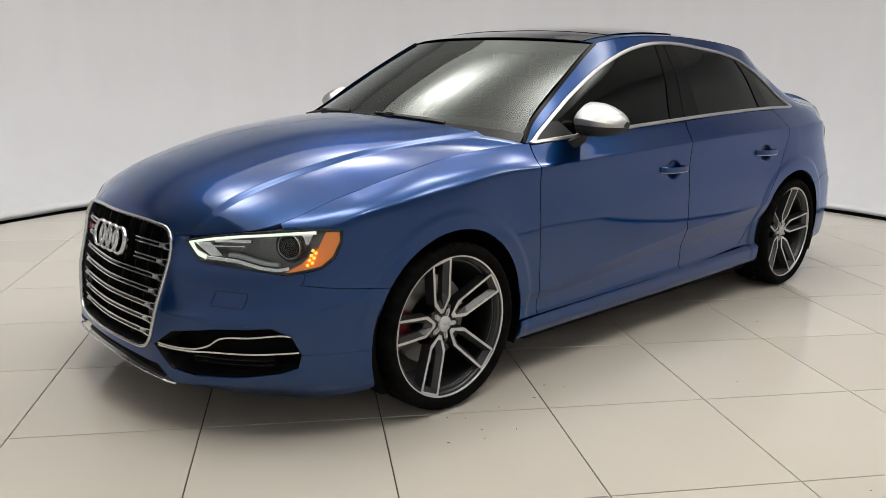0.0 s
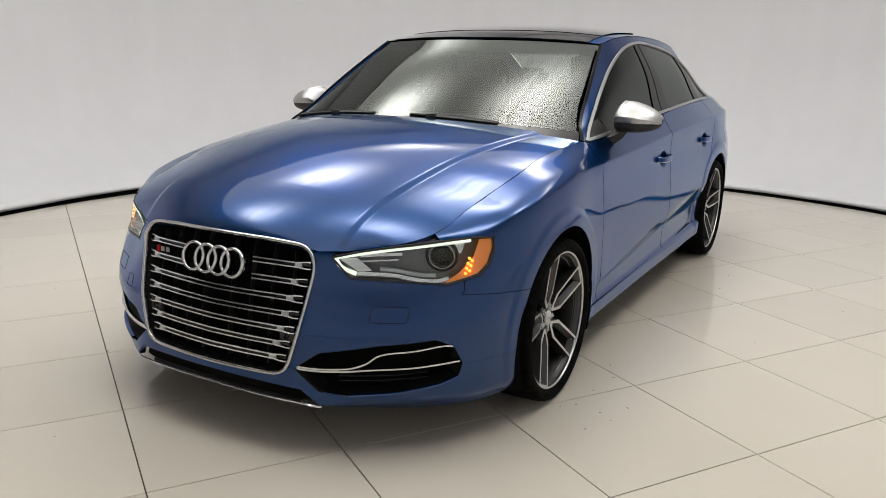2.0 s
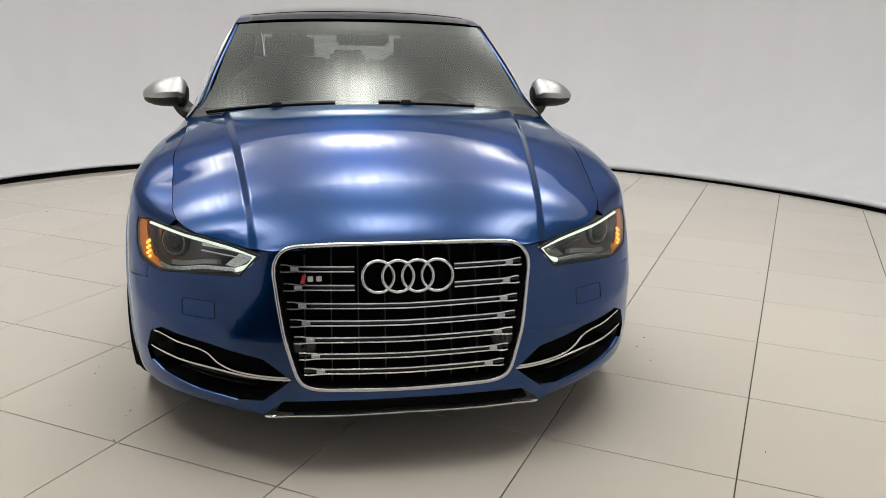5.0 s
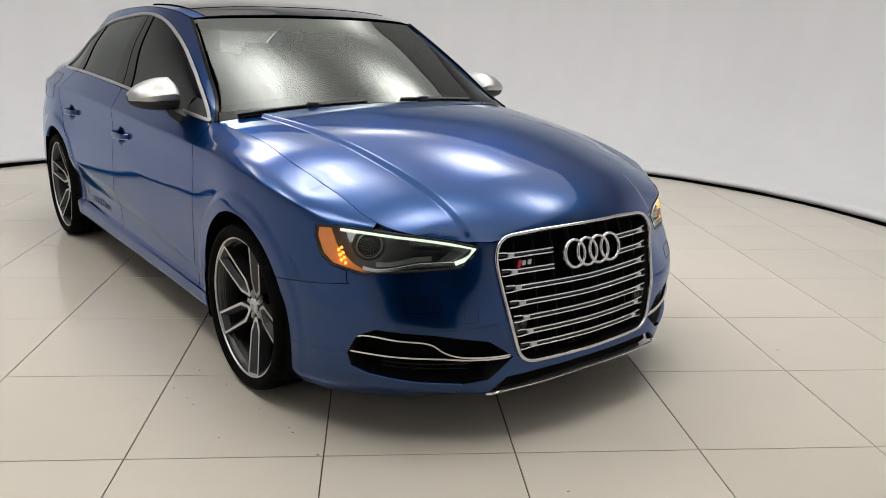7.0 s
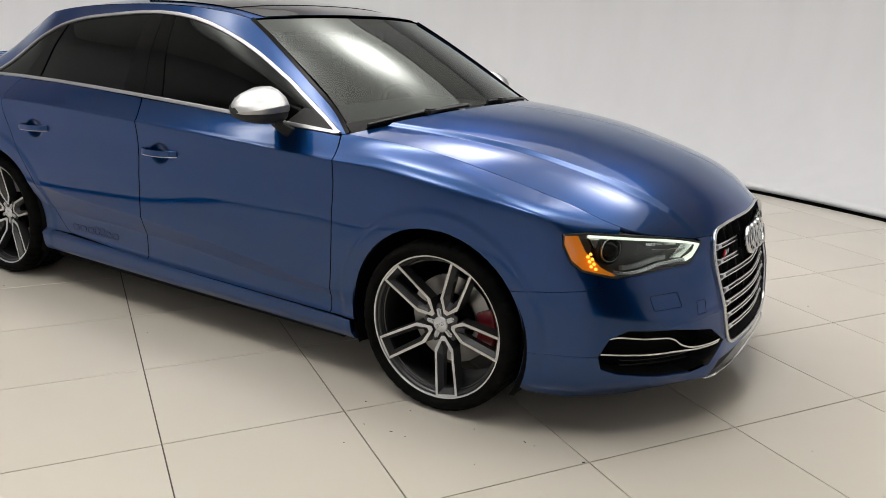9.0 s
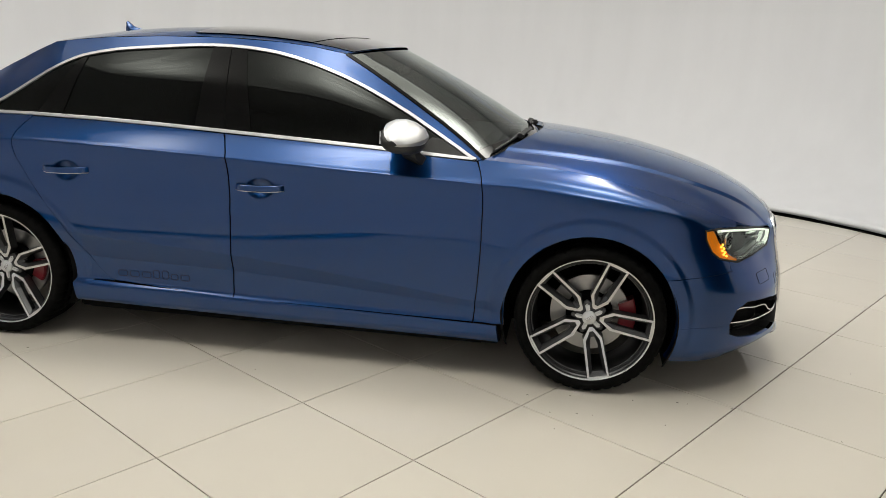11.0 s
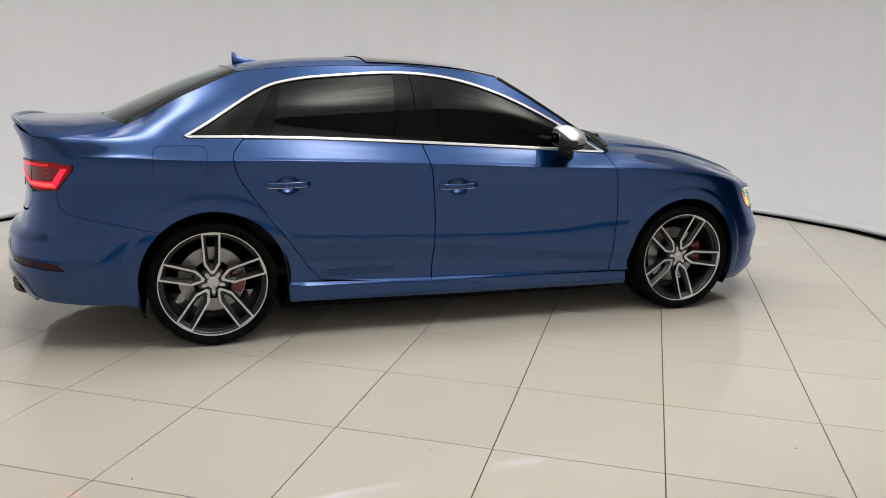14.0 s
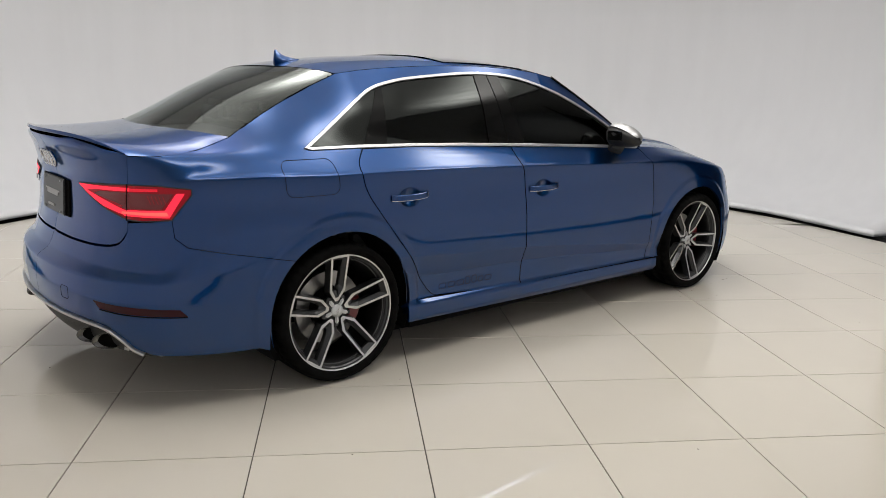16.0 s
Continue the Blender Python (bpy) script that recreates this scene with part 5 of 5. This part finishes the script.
strip("windscreen_trim", WS_E, .015, .005, PILLAR, .002, 40)
bm = bar([(.90, -.70, .895), (1.0, -.4, .925), (1.03, 0, .938), (1.0, .4, .925), (.90, .70, .895)], .16, .02)
part("cowl", bm, BLACK, car, "black plastic cowl under the windscreen")

# rear: lamps, lip spoiler, plate, emblem, exhausts
tl = [(S(-2.228, .30), .858), (S(-2.185, .52), .872), (SB, .880), (S(-2.03, .765), .880), TL_OT, (S(-1.90, .825), .845), TL_OB, (S(-2.07, .70), .745), (SB, .748), (S(-2.185, .52), .775), (S(-2.215, .38), .822)]
for k, side in ((1, "L"), (-1, "R")):
    kk = np.array((1, k, 1))
    lamp = panel("tail_lamp", [inset(tl, .001)], RED_LENS, car, lift=.004, edge=.02, label="lit red tail lamp with smoked inner lens", sides=side)[0]

    def tpanel(name, poly, material, lift):
        V, F, N = sheet([poly], lambda s, z: skin(s, z, lift), lambda s, z: skin_normal(s, z, lift), .015, .012, .003)
        from_arrays(name, V * kk, F if k > 0 else [f[::-1] for f in F], material, lamp, N * kk)

    tpanel("lit_strip", [(S(-1.925, .815), .852), (S(-1.955, .80), .852), (S(-2.0, .78), .790), (SB + .012, .785), (SB + .012, .763), (S(-1.985, .79), .762)], RED_GLOW, .0065)
    tpanel("lit_strip", [(SB + .012, .866), (S(-2.03, .765), .868), (S(-2.03, .765), .858), (SB + .012, .854)], RED_DIM, .0065)
    tpanel("bright_strip", [(S(-1.992, .782), .783), (SB + .03, .778), (SB + .03, .770), (S(-1.985, .785), .769)], RED_CORE, .0072)
    tpanel("lit_strip", [(SB - .012, .868), (SB - .012, .855), (S(-2.195, .46), .848), (S(-2.218, .38), .838), (SB - .012, .778), (SB - .012, .762), (S(-2.19, .50), .788), (S(-2.215, .38), .828), (S(-2.226, .31), .856)], RED_GLOW, .0065)
    tpanel("smoked_lens", [(SB + .014, .850), (S(-1.965, .795), .850), (S(-2.01, .775), .794), (SB + .03, .790)], SMOKE, .0062)
    tpanel("smoked_lens", [(SB - .016, .850), (S(-2.19, .48), .843), (S(-2.2, .44), .830), (SB - .016, .795)], SMOKE, .0062)
    tpanel("lamp_gap", [(SB - .002, .882), (SB + .003, .882), (SB + .003, .744), (SB - .002, .744)], DARK, .007)
    for i in range(5):
        sz = S(-2.06, .73) - .018 * i
        tpanel("light_rib", [(sz, .842), (sz + .004, .842), (sz - .012, .812), (sz - .016, .812)], RED_LENS, .0068)

    more = []
    for p, q in zip(tl, tl[1:] + tl[:1]):
        m_ = max(1, int(math.hypot(q[0] - p[0], q[1] - p[1]) / 0.012))
        more += [(p[0] + (q[0] - p[0]) * i / m_, p[1] + (q[1] - p[1]) * i / m_) for i in range(m_)]
    P, N = on_skin(inset(more, .001), .003)
    part("lamp_seal", bar(P * kk, .005, .005, N * kk, True), BLACK, lamp)

uu = np.linspace(-.97, .97, 48)
pts = boot_at(uu, np.full(48, .985)) + np.array((-.010, 0, .003))
part("lip_spoiler", bar(pts + np.array((.006, 0, -.004)), .024, .014, (.35, 0, 1), taper=np.clip(np.minimum(np.arange(48), np.arange(47, -1, -1)) / 8 + .3, 0, 1)), PAINT, car, "thin lip spoiler on the boot")
# flat near-black block stands in for a shaded recess
part("plate_recess_shade", block(0, 0, 0, .02, .40, .17, .01, m=Matrix.Translation((-2.150, 0, .775)) @ pose(0, 0, 0, 0, 4, 0)), DARK, car)
plate = part("number_plate", block(0, 0, 0, .008, .305, .152, .003, m=Matrix.Translation((-2.168, .0, .778)) @ pose(0, 0, 0, 0, 4, 0)), PLATE, car, "black plate with pale unreadable marks")
for y, z, w, h in ((.0, .795, .20, .006), (.0, .785, .16, .020), (.02, .730, .09, .010)):
    part("plate_mark", block(0, 0, 0, .002, w, h, 0, m=Matrix.Translation((-2.1745 + (z - .778) * .07, y, z)) @ pose(0, 0, 0, 0, 4, 0)), MARK, plate)
for y in (-.11, .11):
    for z in (.713, .842):
        part("plate_screw", block(0, 0, 0, .004, .008, .008, .001, m=Matrix.Translation((-2.174 + (z - .778) * .07, y, z))), BEZEL, plate)
for i in range(4):
    o = part("emblem_ring", torus(.031, .0048, flat=1.3), CHROME, car, "chrome emblem ring", True)
    o.matrix_local = Matrix.Translation((-2.178, (i - 1.5) * .0405, .930)) @ pose(0, 0, 0, 0, -16, 0)
for i in range(2):
    part("badge_mark", block(0, 0, 0, .004, .020, .024, .0015, m=Matrix()), CHROME, car).matrix_local = Matrix.Translation((-2.131, .40 + .03 * i, .80))
refl = [(S(-1.93, .80), .392), (S(-1.955, .79), .420), (S(-2.15, .59), .432), (S(-2.18, .53), .436), (S(-2.165, .56), .408), (S(-2.10, .66), .400)]
panel("rear_reflector", [refl], mat("dark_reflector", (.030, .004, .008), .12, 0, 0, spec=.22), car, lift=.002, edge=.006)
strip("reflector_edge", [(S(-1.93, .80), .389), (S(-2.10, .66), .396), (S(-2.165, .56), .404)], .003, .004, DARK, .002, 20)
low = [(S(-2.08, .715), .240), (S(-2.10, .69), .254), (S(-2.13, .655), .292), (S(-2.16, .595), .327), (S(-2.2, .48), .340), (S(-2.243, .25), .341), (S_END, .341)]
P, N = on_skin(low, .004, 40)
P2 = np.r_[P, (P * (1, -1, 1))[::-1]]
N2 = np.r_[N, (N * (1, -1, 1))[::-1]]
part("diffuser_strip", bar(P2, .011, .02, N2), SATIN, car, "silver strip above the diffuser")
dif = [(S(-2.05, .745), .225), (S(-2.10, .69), .250), (S(-2.14, .64), .322), (S(-2.2, .48), .345), (S_END, .346), (S_END, .23), (S(-2.2, .48), .225), (S(-2.08, .71), .215)]
panel("rear_diffuser", [dif], BLACK, car, lift=-.035, edge=.05, both=True)
for y in (-.545, -.43, .43, .545):
    ex = lathe([(.0, .0), (.0295, .0), (.0305, .047), (.0325, .050), (.0345, .047), (.0345, -.10), (.028, -.10)], 36)
    bore = lathe([(0, .030), (.0302, .030), (.0302, .0)], 24)
    for bm_ in (ex, bore):
        for v in bm_.verts:
            if v.co.y > -.06:      # slash-cut end that follows the bumper's corner
                v.co.y += v.co.x * (1.5 if y < 0 else -1.5)
    o = part("exhaust_tip", ex, TIP, car, "polished round exhaust tip", True)
    o.matrix_local = Matrix.Translation((-2.130 + max(0, abs(y) - .45) * .25, y, .268)) @ pose(0, 0, 0, 0, 0, 90) @ pose(0, 0, 0, -4, 0, 0)
    part("exhaust_bore", bore, DARK, o)

for x, y, z in ((-2.10, -.60, .245), (-1.978, -.620, .200)):
    part("paper_tag", block(0, 0, 0, .003, .020, .030, .001, m=Matrix.Translation((x, y, z)) @ pose(0, 0, 0, 12, 0, 40)), MARK, car, "small white paper tag")

# door lettering, as plain dark rings in a row
for x0, w in ((-.728, .042), (-.672, .042), (-.616, .042), (-.562, .028), (-.520, .028), (-.478, .030), (-.434, .042)):
    z1 = .350 if w == .028 else .338
    P, N = on_skin(xs(rr(x0, x0 + w, .3125, z1, .009)), .0012)
    part("decal_shape", bar(P * (1, -1, 1), .0046, .0008, N * (1, -1, 1), True), DECAL, car)

# ---- cabin ----
part("dashboard", bar([(.62, -.64, .84), (.66, -.3, .875), (.66, .3, .875), (.62, .64, .84)], .42, .16), CABIN, car)
part("cabin_floor", block(-.35, 0, .30, 2.2, 1.30, .05, .01), CABIN, car)
for y in (.36, -.36):
    seat = part("front_seat", block(0, 0, 0, .50, .50, .16, .05, m=Matrix.Translation((.05, y, .52))), CABIN, car)
    part("seat_back", block(0, 0, 0, .15, .48, .62, .05, m=Matrix.Translation((-.26, y, .82)) @ pose(0, 0, 0, 0, -14, 0)), CABIN, seat)
    part("headrest", block(0, 0, 0, .10, .27, .18, .04, m=Matrix.Translation((-.36, y, 1.18)) @ pose(0, 0, 0, 0, -10, 0)), CABIN, seat)
part("rear_bench", block(0, 0, 0, .5, 1.2, .2, .05, m=Matrix.Translation((-.85, 0, .52))), CABIN, car)
part("rear_bench_back", block(0, 0, 0, .16, 1.22, .55, .05, m=Matrix.Translation((-1.14, 0, .80)) @ pose(0, 0, 0, 0, -20, 0)), CABIN, car)
for y in (-.4, 0, .4):
    part("rear_headrest", block(0, 0, 0, .08, .24, .12, .03, m=Matrix.Translation((-1.24, y, 1.09))), CABIN, car)
part("parcel_shelf", block(-1.45, 0, 1.0, .45, 1.1, .03, .01), CABIN, car)
o = part("steering_wheel", torus(.175, .015), CABIN, car, smooth=True)
o.matrix_local = Matrix.Translation((.34, .36, .82)) @ pose(0, 0, 0, 0, -22, 0)
part("inside_mirror", block(0, 0, 0, .03, .25, .07, .012, m=Matrix.Translation((.36, 0, 1.235))), CABIN, car)

# ---- floor tiles ----
def tile_mesh(outline):
    bm = bmesh.new()
    f = bm.faces.new([bm.verts.new((x, y, 0)) for x, y in outline])
    r = bmesh.ops.extrude_face_region(bm, geom=[f])
    bmesh.ops.translate(bm, vec=(0, 0, -0.008), verts=[v for v in r["geom"] if isinstance(v, bmesh.types.BMVert)])
    bmesh.ops.recalc_face_normals(bm, faces=bm.faces[:])
    top = [e for e in bm.edges if all(v.co.z > -0.001 for v in e.verts)]
    bmesh.ops.bevel(bm, geom=top, offset=0.001, segments=1, affect="EDGES")
    me = bpy.data.meshes.new("floor_tile")
    bm.to_mesh(me)
    bm.free()
    me.materials.append(TILE)
    return me


hs = GS / 2 - 0.0021
FULL = tile_mesh([(-hs, -hs), (hs, -hs), (hs, hs), (-hs, hs)])
for i in range(-10, 11):
    for j in range(-10, 11):
        c = Vector(G0) + GU * (i + 0.5) * GS + GV * (j + 0.5) * GS
        corners = [c + GU * a * hs + GV * b * hs for a, b in ((-1, -1), (1, -1), (1, 1), (-1, 1))]
        far = [math.hypot(p.x - CX, p.y - CY) - stage_edge(p.x - CX, p.y - CY) for p in corners]
        if min(far) > -0.02:
            continue
        if max(far) < -0.012:
            me = FULL
        else:
            # cut to the round edge
            pts = []
            for p, q in zip(corners, corners[1:] + corners[:1]):
                for k in range(12):
                    w = p.lerp(q, k / 12)
                    d = Vector((w.x - CX, w.y - CY))
                    lim = stage_edge(d.x, d.y) - 0.012
                    if d.length > lim:
                        w = Vector((CX, CY)) + d.normalized() * lim
                    pts.append((round((w - c).dot(GU), 4), round((w - c).dot(GV), 4)))
            clean = [pts[0]]
            for p in pts[1:]:
                if math.hypot(p[0] - clean[-1][0], p[1] - clean[-1][1]) > 0.004:
                    clean.append(p)
            if len(clean) < 4:
                continue
            me = tile_mesh(clean)
        tile = new("floor_tile", me)
        tile.matrix_world = pose(c.x, c.y, 0.0, 0, 0, math.degrees(GA))
        tile.parent = floor
        tile.matrix_parent_inverse = Matrix.Translation((-CX, -CY, 0))

# crumbs and small dark scuffs on the tiles
rng = random.Random(11)
bm = bmesh.new()
for i in range(70):
    near = rng.random() < 0.4
    wx, wy = rng.choice([(FX, -.95), (FX, .95), (RX, -.95), (1.9, -.9)]) if near else (rng.uniform(-2.6, 2.8), rng.uniform(-3.0, 2.6))
    x, y = (wx + rng.gauss(0, .22), wy + rng.gauss(0, .16)) if near else (wx, wy)
    if abs(y) < .86 and abs(x) < 2.2 or math.hypot(x - CX, y - CY) > 3.7:
        continue
    L, W, a = rng.uniform(.002, .011), rng.uniform(.0012, .003), rng.uniform(0, math.tau)
    block(0, 0, 0, L, W, .0012, 0, bm=bm, m=Matrix.Translation((x, y, .0006)) @ Matrix.Rotation(a, 4, "Z"))
tagged(obj("floor_crumbs", bm, mat("dark_grit", (0.06, 0.05, 0.04), 0.9)), "dark grit and small scuffs scattered on the tiles", "grit", kind="stuff")
